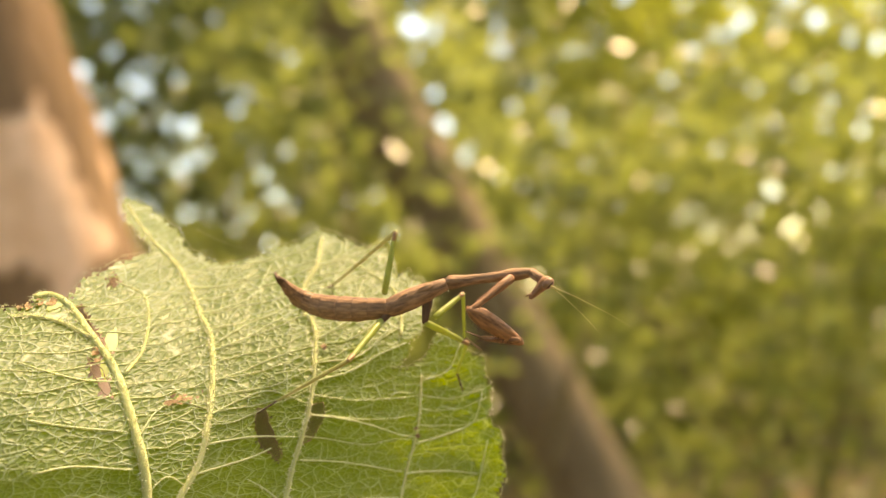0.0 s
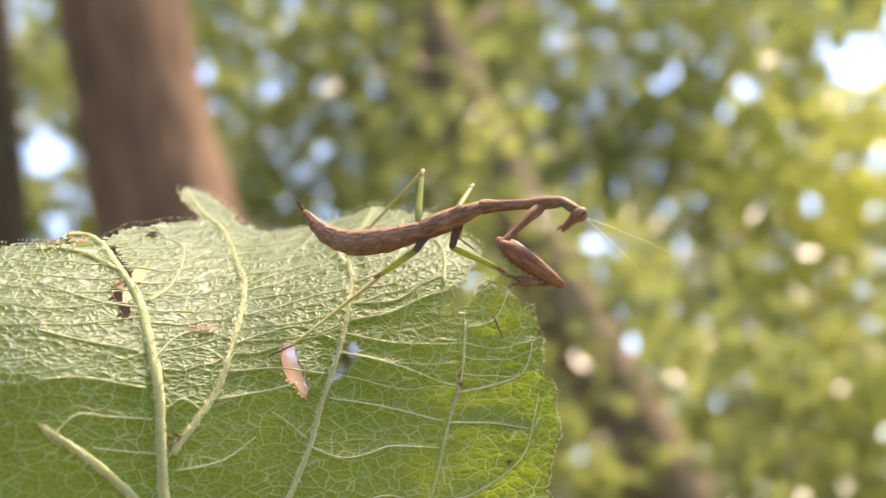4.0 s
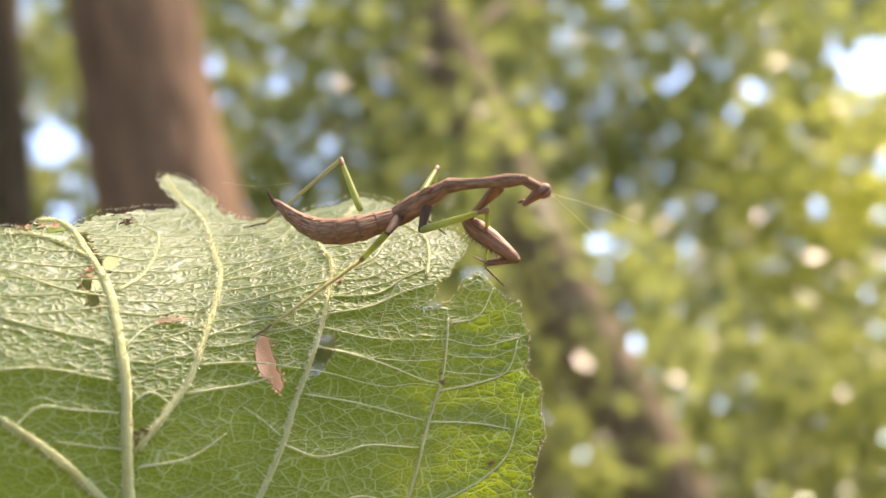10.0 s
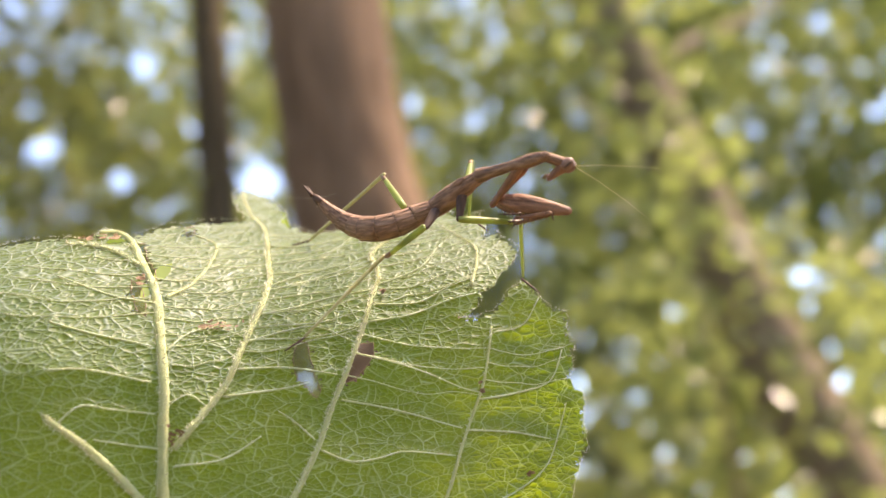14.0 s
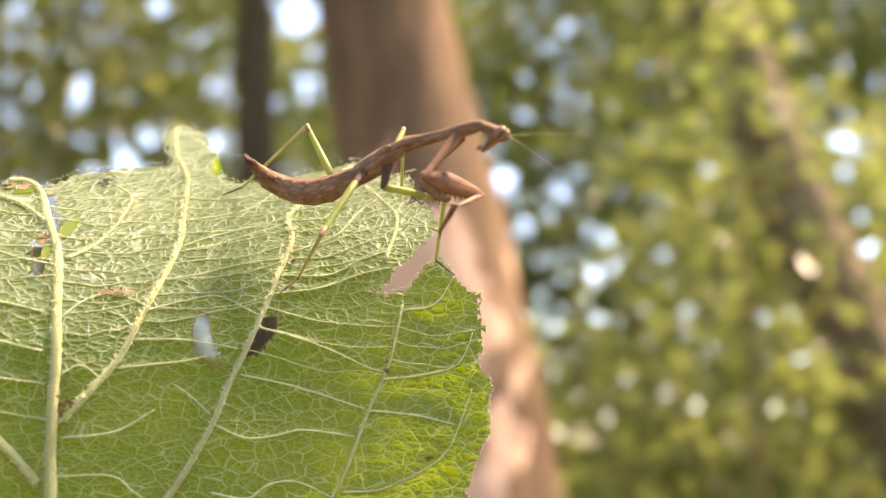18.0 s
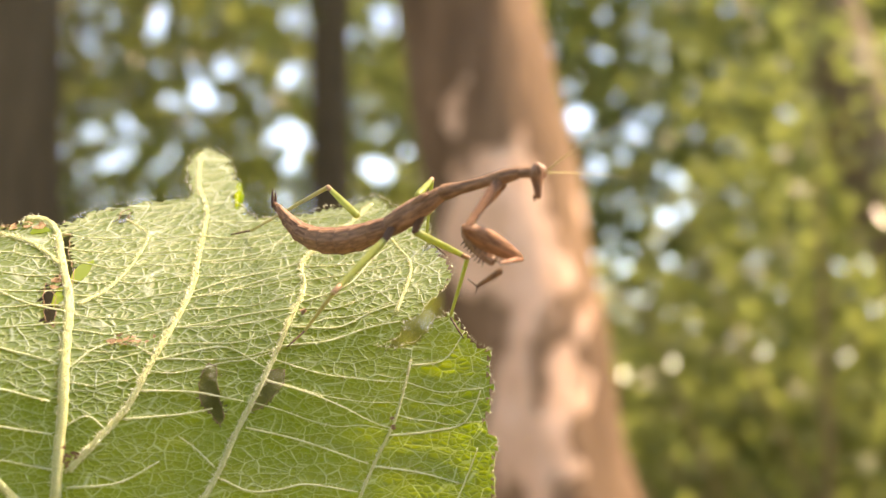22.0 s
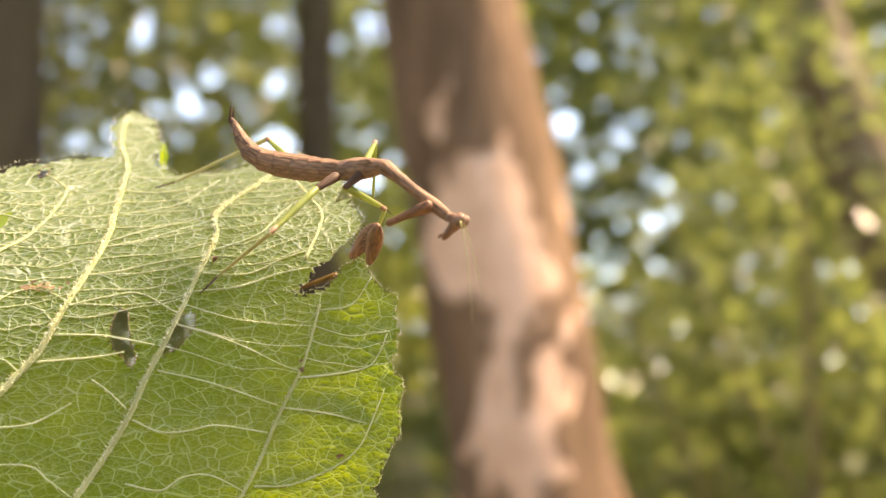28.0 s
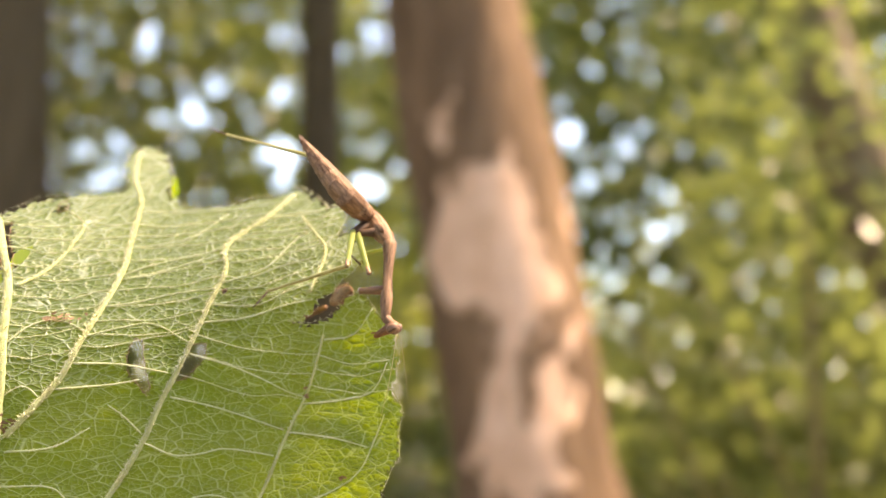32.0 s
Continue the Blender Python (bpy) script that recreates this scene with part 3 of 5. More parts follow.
VEINS['s16'] = [(-44.1, 4.3), (-47.8, 5.3), (-51.4, 7.0), (-55.2, 8.9)]
VEINS['s18'] = [(-41.5, -15.1), (-44.8, -14.4), (-48.2, -13.5)]
VEINS['s21'] = [(-41.1, -21.8), (-36.0, -22.0), (-33.9, -23.9), (-31.6, -26.1)]
VEINS['s22'] = [(-36.6, -10.5), (-38.7, -8.6), (-41.1, -10.2)]
VEINS['s23'] = [(-18.5, 6.1), (-13.9, 8.5), (-12.3, 12.6), (-10.9, 14.4)]
VEINS['s24'] = [(-18.7, 2.7), (-13.5, 2.7), (-10.0, 4.6), (-6.3, 6.1)]
VEINS['s25'] = [(-25.9, -15.0), (-27.9, -12.6), (-29.6, -11.1)]
VEINS['s26'] = [(-4.6, -2.2), (-0.8, -1.4), (1.5, 2.2)]
VEINS['s27'] = [(-35.5, 12.0), (-31.7, 12.3), (-27.9, 13.8), (-25.7, 17.9)]
VEINS['s28'] = [(-33.2, 6.6), (-29.1, 7.5), (-23.6, 9.9)]
VEINS['s29'] = [(-37.5, 16.0), (-32.1, 15.7), (-29.0, 16.6)]
VEINS['s30'] = [(-18.7, 16.9), (-13.5, 18.1), (-10.9, 18.2)]
SURF = (187.95, 12.20, 1.37, -7.97, 1.74, 0.41, -2.19, 6.65, 3.51, 1.03, 2.60)
OUTLINE_HIDDEN = [(-5, -45), (-14, -58), (-28, -66), (-38, -56), (-41.5, -36), (-46, -52), (-58, -62), (-70, -54), (-76, -36), (-75, -14), (-72, 4), (-68, 14)]
HEIGHT = 1.24


CREASE = [(-90, -4), (-53, -5), (-42, -7), (-35, -7), (-28, -5), (-20.5, -1), (-14.7, 1.3), (-10, 3), (-6.6, 4), (0, 6), (12, 8)]


def fold_line(u):
    for (ua, va), (ub, vb) in zip(CREASE, CREASE[1:]):
        if u < ub:
            return va + (vb - va) * (u - ua) / (ub - ua)
    return CREASE[-1][1]


def sheet(u, v):
    """How far ahead (mm) the blade lies at (u, v): a steep lower half that folds away above a crease."""
    u = -64 - (-64 - u) * 0.3 if u < -64 else u
    v = v if v > -34 else -34 + (v + 34) * 0.4
    a, b = u / 30, v / 20
    h = min(30, max(-30, (v - fold_line(u)) / 2.0))
    f = 0.2 * math.log1p(math.exp(h))
    return sum(k * t for k, t in zip(SURF, (1, a, b, a * a, a * b, b * b, a ** 3, f, f * a, f * a * a, f * f)))


def on_blade(u, v, proud=0.0):
    """The world place of (u, v) on the blade, lifted towards its downy side by proud mm."""
    p = Vector((u, sheet(u, v), v))
    if proud:
        du = Vector((1, sheet(u + 0.5, v) - sheet(u - 0.5, v), 0))
        dv = Vector((0, sheet(u, v + 0.5) - sheet(u, v - 0.5), 1))
        p -= dv.cross(du).normalized() * -proud if dv.cross(du).y < 0 else dv.cross(du).normalized() * proud
    return Vector((p.x / 1000, p.y / 1000, HEIGHT + p.z / 1000))


def inside(poly, x, y):
    hit = False
    for (x0, y0), (x1, y1) in zip(poly, poly[1:] + poly[:1]):
        if (y0 > y) != (y1 > y) and x < (x1 - x0) * (y - y0) / (y1 - y0) + x0:
            hit = not hit
    return hit


def toothed(points, rng, step=0.8, depth=0.35):
    """The outline with its small uneven teeth."""
    out = []
    for (x0, y0), (x1, y1) in zip(points, points[1:] + points[:1]):
        n = max(1, int(math.hypot(x1 - x0, y1 - y0) / step))
        nx, ny = -(y1 - y0), (x1 - x0)
        ln = math.hypot(nx, ny) or 1
        for k in range(n):
            t = k / n
            w = rng.uniform(-0.4, 1) * depth if k else 0
            out.append((x0 + (x1 - x0) * t + nx / ln * w, y0 + (y1 - y0) * t + ny / ln * w))
    return out


WIDTHS = {"midrib": (0.78, 0.4), "v_left": (0.6, 0.4), "v_leftup": (0.34, 0.22), "v1": (0.42, 0.24), "v2": (0.40, 0.2), "v3": (0.30, 0.15), "v4": (0.25, 0.12), "v1b": (0.24, 0.08), "v_low": (0.8, 0.4)}


def at_height(pts, v):
    """Where a rib crosses the height v."""
    for (ua, va), (ub, vb) in zip(pts, pts[1:]):
        if min(va, vb) <= v <= max(va, vb) and va != vb:
            return ua + (ub - ua) * (v - va) / (vb - va)
    return None


def leaf_veins():
    """All ribs: the great ones, their side ribs, and the ladder of fine rungs between them."""
    rng = random.Random(17)
    out = dict(VEINS)
    out["v_low"] = [(-42, -27), (-36, -36), (-29, -48), (-20, -60)]
    out["v2"] = [(-36, -36)] + VEINS["v2"]
    out["v3"] = [(-26, -52), (-20, -40)] + VEINS["v3"]
    # cross ribs that stand out
    out["arc_a"] = [(-12.0, -25.1), (-7.5, -24.9), (-2.4, -22.6), (0.5, -20.1), (2.2, -16.3), (3.5, -12.6)]
    out["arc_b"] = [(-7.1, -11.1), (-2.8, -10.7), (1.2, -9.8), (2.7, -8.1), (3.7, -5.4)]
    out["arc_c"] = [(-25.3, -16.4), (-22.2, -18.0), (-19.0, -17.8), (-16.2, -17.2), (-10.5, -18.2)]
    out["arc_d"] = [(-26.1, -24.5), (-22.4, -25.4), (-20.0, -23.8), (-17.0, -23.6), (-13.2, -25.7)]
    out["arc_e"] = [(-8.7, -15.0), (-3.4, -15.8), (1.3, -17.1)]
    out["arc_f"] = [(-52.7, -4.9), (-48.5, -5.0), (-42.4, -6.8)]
    out["arc_g"] = [(-53.3, 1.6), (-47.8, -0.5), (-43.3, -1.9)]
    out["arc_h"] = [(-51.7, -11.5), (-49.2, -9.4), (-46.1, -10.0), (-42.0, -10.8)]
    out["arc_i"] = [(-40.6, -17.3), (-35.5, -16.7), (-31.5, -14.2)]
    out["arc_j"] = [(-33.7, -5.5), (-28.3, -5.7), (-23.0, -6.8)]
    out["arc_k"] = [(-35.2, -9.0), (-29.2, -8.4), (-26.2, -7.7)]
    out["arc_l"] = [(-22.7, -10.1), (-17.0, -11.7), (-9.4, -14.7)]
    ladders = (("v1", "v2", -4, 21, 1.9, 2.2), ("v2", "v3", -8, 0, 2.3, -3.5), ("midrib", "v1", -5, 17, 2.1, 1.2), ("v2", -8, 3, 18, 1.7, 3.0), ("v3", 4, -9, -3, 2.4, -0.5),
               ("midrib", -60, 2, 14, 2.3, 1.6))
    for n, (a, b, lo, hi, gap, rise) in enumerate(ladders):
        v = lo + rng.uniform(0, gap)
        while v < hi:
            ua = at_height(out[a], v)
            vb = v + rise + rng.gauss(0, 0.5)
            ub = at_height(out[b], vb) if isinstance(b, str) else b
            if ua is not None and ub is not None:
                pts = []
                for k in range(6):
                    q = k / 5
                    pts.append((ua + (ub - ua) * q, v + (vb - v) * q + (rng.gauss(0, 0.16) if 0 < k < 5 else 0) - 0.8 * math.sin(math.pi * q)))
                out["rung_%d_%.1f" % (n, v)] = pts
            v += gap * rng.uniform(0.7, 1.3)
    return out


def build_leaf(plant):
    rng = random.Random(3)
    outline = toothed(OUTLINE_TOP + OUTLINE_RIGHT + OUTLINE_HIDDEN, rng)
    holes = [toothed(h, rng, 0.5, 0.15) for h in HOLES]
    step = 0.42
    u0, u1, v0, v1 = -78, 8, -68, 40
    nu, nv = int((u1 - u0) / step), int((v1 - v0) / step)
    # which cells belong to the blade, row by row
    keep = np.zeros((nv, nu), bool)
    for j in range(nv):
        y = v0 + (j + 0.5) * step
        row = np.zeros(nu, int)
        for poly in [outline] + holes:
            for (xa, ya), (xb, yb) in zip(poly, poly[1:] + poly[:1]):
                if (ya > y) != (yb > y):
                    x = (xb - xa) * (y - ya) / (yb - ya) + xa
                    i = int(math.ceil((x - u0) / step - 0.5))
                    row[max(0, min(nu, i)):] += 1
        keep[j] = row % 2 == 1
    edge = np.array([p for poly in [outline] + holes for p in poly])
    ribs = np.array([(q.x, q.y, w) for name, pts in leaf_veins().items() for q in spline([(u, v, 0) for u, v in pts], 8)
                     for w in ([0.0] if name in WIDTHS or not name.startswith("rung") else [0.35])])
    index, verts, faces = {}, [], []

    def corner(i, j):
        if (i, j) not in index:
            u, v = u0 + i * step, v0 + j * step
            cells = [keep[b, a] for a in (i - 1, i) for b in (j - 1, j) if 0 <= a < nu and 0 <= b < nv]
            if not all(cells):
                d = (edge[:, 0] - u) ** 2 + (edge[:, 1] - v) ** 2
                k = int(d.argmin())
                if d[k] < 0.8:
                    u, v = edge[k]
            d = float(np.min(np.sqrt((ribs[:, 0] - u) ** 2 + (ribs[:, 1] - v) ** 2) + ribs[:, 2]))
            puff = 0.38 * (1 - math.exp(-d / 1.2)) + 0.07 * noise.noise((u * 0.9, v * 0.9, 5)) + 0.03 * noise.noise((u * 1.9, v * 1.9, 8)) + 0.4 * noise.noise((u * 0.12, v * 0.12, 2))
            index[i, j] = len(verts)
            verts.append(on_blade(u, v, -puff))
        return index[i, j]

    for j in range(nv):
        for i in range(nu):
            if keep[j, i]:
                f = [corner(i, j), corner(i + 1, j), corner(i + 1, j + 1), corner(i, j + 1)]
                if len({tuple(verts[k]) for k in f}) == 4:
                    faces.append(f)
    blade = mesh_part("leaf_blade", [p - plant.location for p in verts], faces, BLADE, plant, "pale downy underside of a chewed green leaf", True)
    # leaf ribs, from the stalk outwards
    hair_v, hair_f = [], []

    def hair(p, d, length, r):
        i = len(hair_v)
        a = d.orthogonal().normalized() * r
        b = d.cross(a).normalized() * r
        hair_v.extend([p + a, p - a * 0.5 + b * 0.86, p - a * 0.5 - b * 0.86, p + d * length])
        hair_f.extend([(i, i + 1, i + 3), (i + 1, i + 2, i + 3), (i + 2, i, i + 3)])

    for name, pts in leaf_veins().items():
        w0, w1 = WIDTHS.get(name, (0.14, 0.085) if name.startswith("arc") else (0.07, 0.04) if name.startswith("rung") else (0.12, 0.07))
        flat = spline([(u, v, 0) for u, v in pts], 8)
        line = [on_blade(p.x, p.y, w0 * -0.15 - (0.06 if name.startswith('rung') else 0.0) - 0.4 * noise.noise((p.x * 0.12, p.y * 0.12, 2))) - plant.location for p in flat]
        n = len(line) - 1
        rad = [(w0 + (w1 - w0) * i / n) / 1000 * (1 + 0.15 * noise.noise((i * 0.6, len(name), w0 * 9))) for i in range(n + 1)]
        bm = bmesh.new()
        tube(bm, line, rad, 10 if w0 > 0.3 else 6, lambda i, k: 1 + (0.36 if w0 > 0.3 else 0.25) * noise.noise((k * 1.3, i * 1.3, w0 * 40)))
        part("midrib" if name == "midrib" else "vein", bm, RIB if w0 > 0.2 else VEIN, blade)
        for i in range(n):
            seg = (line[i + 1] - line[i]).length * 1000
            for _ in range(int(seg * (26 if w0 > 0.3 else 14 if w0 > 0.15 else 3)) + (rng.random() < 0.5)):
                p = line[i].lerp(line[i + 1], rng.random())
                d = Vector((rng.gauss(0, 1.0), -0.7, rng.gauss(0.1, 1.0))).normalized()
                hair(p + d * rad[i] * 0.8, d, rng.uniform(0.22, 0.75) / 1000 * (1 if w0 > 0.3 else 0.6), (0.065 if w0 > 0.3 else 0.045) / 1000)
    for (ua, va), (ub, vb) in zip(outline, outline[1:]):
        if va > -40:
            for _ in range(6):
                p = on_blade(ua, va).lerp(on_blade(ub, vb), rng.random()) - plant.location
                d = Vector((rng.gauss(0, 0.6) + (0.6 if ua > -4 else 0), rng.gauss(-0.4, 0.6), rng.gauss(0.5, 0.6))).normalized()
                hair(p, d, rng.uniform(0.25, 0.65) / 1000, 0.036 / 1000)
    tagged(mesh_part("leaf_down", hair_v, hair_f, HAIR, blade, "fine pale hairs along ribs and rim"), kind="stuff")
    # a small tooth of the tall lobe, curled round to its darker face
    bm = bmesh.new()
    grid = []
    for i in range(8):
        row = []
        for k in range(5):
            q, w = i / 7, k / 4
            bend = math.sin(w * 2.0)
            row.append(bm.verts.new(Vector((-0.0431 + 0.0024 * bend * (1 - 0.5 * abs(q - 0.45)) + 0.0003 * noise.noise((q * 9, w * 5, 4)), 0.2055 - 0.0016 * (1 - math.cos(w * 2.0)), 1.2662 - 0.0046 * q + 0.0004 * noise.noise((w * 8, q * 9, 1)))) - plant.location))
        grid.append(row)
    for ra, rb in zip(grid, grid[1:]):
        for k in range(4):
            bm.faces.new((ra[k], ra[k + 1], rb[k + 1], rb[k]))
    part("curled_tooth", bm, WINDOW, blade, "curled tooth showing the darker green face")
    # dead, torn tissue: round the eaten holes, and scars on the blade
    for poly in holes:
        bm = bmesh.new()
        ring = [on_blade(u, v, 0.08) - plant.location for u, v in poly + poly[:1]]
        tube(bm, ring, [0.00005 * (1 + 0.6 * math.sin(i * 2.1)) for i in range(len(ring))], 5, caps=False)
        part("hole_rim", bm, SCAR, blade, "brown dried rim of an eaten hole")
    for u, v, wu, wv in ((-45.4, 9.7, 0.7, 1.7), (-45.6, 6.6, 0.6, 1.5), (-52.6, 15.6, 0.8, 0.6)):
        bm = bmesh.new()
        rim = [bm.verts.new(on_blade(u + wu * math.cos(a) * (1 + 0.5 * noise.noise((math.cos(a) * 2, math.sin(a) * 2, u))), v + wv * math.sin(a) * (1 + 0.5 * noise.noise((math.cos(a) * 2, math.sin(a) * 2, v))), 0.07) - plant.location) for a in [q * math.pi / 10 for q in range(20)]]
        hub = bm.verts.new(on_blade(u, v, 0.07) - plant.location)
        for k in range(20):
            bm.faces.new((rim[k], rim[(k + 1) % 20], hub))
        part("thin_patch", bm, WINDOW, blade, "bright green gnawed patch of thin tissue")
    for u, v, wu, wv in ((-36.8, 0.7, 2.2, 0.9), (-40.2, -13.5, 1.4, 1.2), (-53.5, 16.2, 1.8, 0.5), (-46.8, 8.5, 0.3, 1.8), (-43.4, -26.5, 1.2, 1.6), (-18.1, 4.6, 0.5, 0.4), (-2.0, -21.3, 0.4, 0.3), (-6.6, -9.6, 0.3, 0.6), (-56, 15.9, 1.2, 0.4)):
        bm = bmesh.new()
        for _ in range(max(4, int(wu * wv * 9) + 4)):
            cu, cv, r = u + rng.gauss(0, wu * 0.45), v + rng.gauss(0, wv * 0.45), rng.uniform(0.1, 0.3)
            tall, tip = rng.uniform(0.08, 0.2), rng.uniform(0, 0.5)
            rim = []
            for k in range(9):
                a = k * 2 * math.pi / 9
                g = r * rng.uniform(0.4, 1.5)
                rim.append(bm.verts.new(on_blade(cu + g * 1.4 * math.cos(a), cv + g * math.sin(a), tall + tip * max(0, math.cos(a + cu))) - plant.location))
            bm.faces.new(rim)
        part("scar", bm, SCAR, blade, "rusty torn scar")
    return blade


def build_plant():
    foot = Vector((-0.10, 0.30, 0.0))
    plant = thing("leafy_vine", foot, "hairy-stalked plant holding one large chewed leaf", "plant")
    bm = bmesh.new()
    cs = spline([Vector((0, 0, -0.05)), Vector((0.03, 0.02, 0.35)), Vector((0.0, -0.01, 0.75)), Vector((0.035, 0.0, 1.05)), Vector((0.05, 0.01, 1.12))], 8)
    tube(bm, cs, [0.006 - 0.003 * i / (len(cs) - 1) for i in range(len(cs))], 10)
    part("stem", bm, STEM, plant)
    bm = bmesh.new()
    joint = on_blade(-41.9, -26.5, 0.3) - foot
    cs = spline([cs[-2], cs[-2] + Vector((0.012, -0.05, 0.035)), joint + Vector((0.001, -0.004, -0.022)), joint], 8)
    tube(bm, cs, [0.0017 - 0.0005 * i / (len(cs) - 1) for i in range(len(cs))], 10)
    part("leaf_stalk", bm, VEIN, plant)
    build_leaf(plant)
    return plant


def build_silk():
    """A strand of spider silk across the back of the leaf."""
    a, b = Vector((-0.036, 0.192, 1.2648)), Vector((-0.0224, 0.178, 1.2585))
    silk = thing("silk_thread", a, "fine loose strand of spider silk above the leaf", "thread")
    bm = bmesh.new()
    tube(bm, [(b - a) * q - Vector((0, 0, 0.0006)) * math.sin(math.pi * q) for q in (0, 0.25, 0.5, 0.75, 1)], [0.000009] * 5, 5)
    part("strand", bm, HAIR, silk)


# ---- the mantis ----
HOME = Vector((-0.012, 0.174, 1.25))


def rod(profile, material, name, parent, flat=1.0, sides=14, label="", bumps=0.03, bend=0.0, seed=0):
    """A rounded limb piece along its own +Z from 0: profile is rows of (share of length, radius) in mm, length first."""
    length, rows = profile
    bm = bmesh.new()
    rings = []
    for s, r in rows:
        ring = []
        for k in range(sides):
            a = 2 * math.pi * k / sides
            w = r * (1 + bumps * noise.noise((math.cos(a) * 1.5, math.sin(a) * 1.5, s * 6 + seed)))
            ring.append(bm.verts.new((w * math.cos(a) / 1000 * flat, (w * math.sin(a) + bend * math.sin(math.pi * s)) / 1000, s * length / 1000)))
        rings.append(ring)
    for a, b in zip(rings, rings[1:]):
        for k in range(sides):
            bm.faces.new((a[k], a[(k + 1) % sides], b[(k + 1) % sides], b[k]))
    bm.faces.new(rings[0][::-1])
    bm.faces.new(rings[-1])
    ob = part(name, bm, material, parent, label)
    return ob


def spikes(ob, spots, length, radius, material, name="spine"):
    """Small thorns as parts of a limb piece."""
    for p, d in spots:
        bm = bmesh.new()
        d = Vector(d).normalized()
        cs = [Vector(p) / 1000, Vector(p) / 1000 + d * length * 0.5 / 1000, Vector(p) / 1000 + d * length / 1000]
        tube(bm, cs, [radius / 1000, radius * 0.6 / 1000, radius * 0.1 / 1000], 5)
        part(name, bm, material, ob)


def bone(a, b, back=Vector((0, 1, 0))):
    """The pose at a whose Z runs to b and whose X keeps away from the viewer's side."""
    z = (b - a).normalized()
    x = (back - z * back.dot(z)).normalized()
    y = z.cross(x)
    return Matrix.Translation(a) @ Matrix((x, y, z)).transposed().to_4x4()


def build_mantis():
    animal = thing("mantis", HOME, "slender brown praying mantis nymph clinging to a leaf", "insect")
    p = {}
    # abdomen of rings, broad in the middle, thin at the tail
    radii = [1.28, 1.48, 1.66, 1.72, 1.64, 1.46, 1.22, 0.9]
    for i, r in enumerate(radii):
        nxt = radii[i + 1] if i + 1 < len(radii) else 0.55
        p["ring%d" % i] = rod((3.1, [(-0.06, r * 0.55), (0.0, r * 0.93), (0.12, r), (0.5, (r + nxt) / 2 * 1.02), (0.82, nxt * 1.04), (0.93, nxt * 1.02), (0.96, nxt * 0.96), (1.15, nxt * 0.6)]), CHITIN, "abdomen_segment", animal, 0.92, 20, seed=i)
        ring = [Vector((0.92 * nxt * 1.005 * math.cos(a), nxt * 1.005 * math.sin(a) * (1 + 0.03 * math.sin(5 * a)), 3.1 * (0.9 + 0.03 * math.sin(3 * a + i)))) / 1000 for a in [q * math.pi / 12 for q in range(25)]]
        bm = bmesh.new()
        tube(bm, ring, [0.038 / 1000] * 25, 5, caps=False)
        part("segment_rim", bm, CHITIN_DARK, p["ring%d" % i], "dark hind rim")
        for k, (turn, wide) in enumerate(((0.15, 0.07), (0.75, 0.05), (-0.55, 0.05))):
            bm = bmesh.new()
            tube(bm, [Vector((-0.92 * (r + (nxt - r) * q) * math.cos(turn) * 1.01, (r + (nxt - r) * q) * math.sin(turn) * 1.01, 3.1 * (0.06 + 0.84 * q))) / 1000 for q in (0, 0.2, 0.4, 0.6, 0.8, 1)], [wide * 0.4 / 1000] + [wide / 1000] * 4 + [wide * 0.4 / 1000], 6)
            part("wrinkle", bm, CHITIN, p["ring%d" % i])
        for spot in (0.35, 1.0, -0.5):
            bm = bmesh.new()
            bmesh.ops.create_icosphere(bm, subdivisions=1, radius=0.1 / 1000)
            bmesh.ops.translate(bm, vec=Vector((-0.92 * r * math.cos(spot) * 0.99, r * math.sin(spot) * 0.99, 2.1)) / 1000, verts=bm.verts)
            part("tubercle", bm, RIM_MAT, p["ring%d" % i])
    p["tail"] = rod((2.0, [(-0.1, 0.5), (0.0, 0.6), (0.4, 0.55), (0.8, 0.3), (1.0, 0.12)]), CHITIN_DARK, "abdomen_tip", animal, 0.9, 12)
    p["cercus"] = rod((2.4, [(0, 0.22), (0.4, 0.2), (0.8, 0.12), (1, 0.04)]), CHITIN_DARK, "cercus", animal, 1, 8)
    p["cercus2"] = rod((2.2, [(0, 0.2), (0.4, 0.19), (0.8, 0.11), (1, 0.04)]), CHITIN_DARK, "cercus", animal, 1, 8)
    # thorax: a stout rear part with wing buds, a long neck-like front part
    p["thorax"] = rod((8.4, [(-0.1, 0.9), (0.0, 1.32), (0.15, 1.44), (0.4, 1.5), (0.65, 1.3), (0.85, 1.0), (0.98, 0.9), (1.04, 0.5)]), CHITIN, "thorax", animal, 0.9, 20, seed=31)
    for k, (zz, ln) in enumerate(((6.6, 3.6), (3.6, 3.4))):
        for side in (-1, 1):
            bm = bmesh.new()
            rows = [(0, 0.2), (0.25, 0.56), (0.6, 0.5), (0.9, 0.25), (1.0, 0.05)]
            cs = [Vector((side * (0.86 + 0.12 * s), 0.62 - 0.3 * s, zz - ln * s)) / 1000 for s, _ in rows]
            tube(bm, cs, [r / 1000 for _, r in rows], 10)
            bmesh.ops.scale(bm, vec=(0.45, 1, 1), space=Matrix.Translation((-side * 0.00105, 0, 0)), verts=bm.verts)
            part("wing_bud", bm, CHITIN, p["thorax"])
    p["pronotum"] = rod((11.3, [(-0.05, 0.6), (0.0, 1.0), (0.06, 0.98), (0.2, 0.76), (0.45, 0.68), (0.62, 0.72), (0.72, 0.84), (0.8, 0.88), (0.92, 0.76), (1.02, 0.6), (1.07, 0.3)]), CHITIN, "pronotum", animal, 0.95, 18, seed=44)
    bm = bmesh.new()
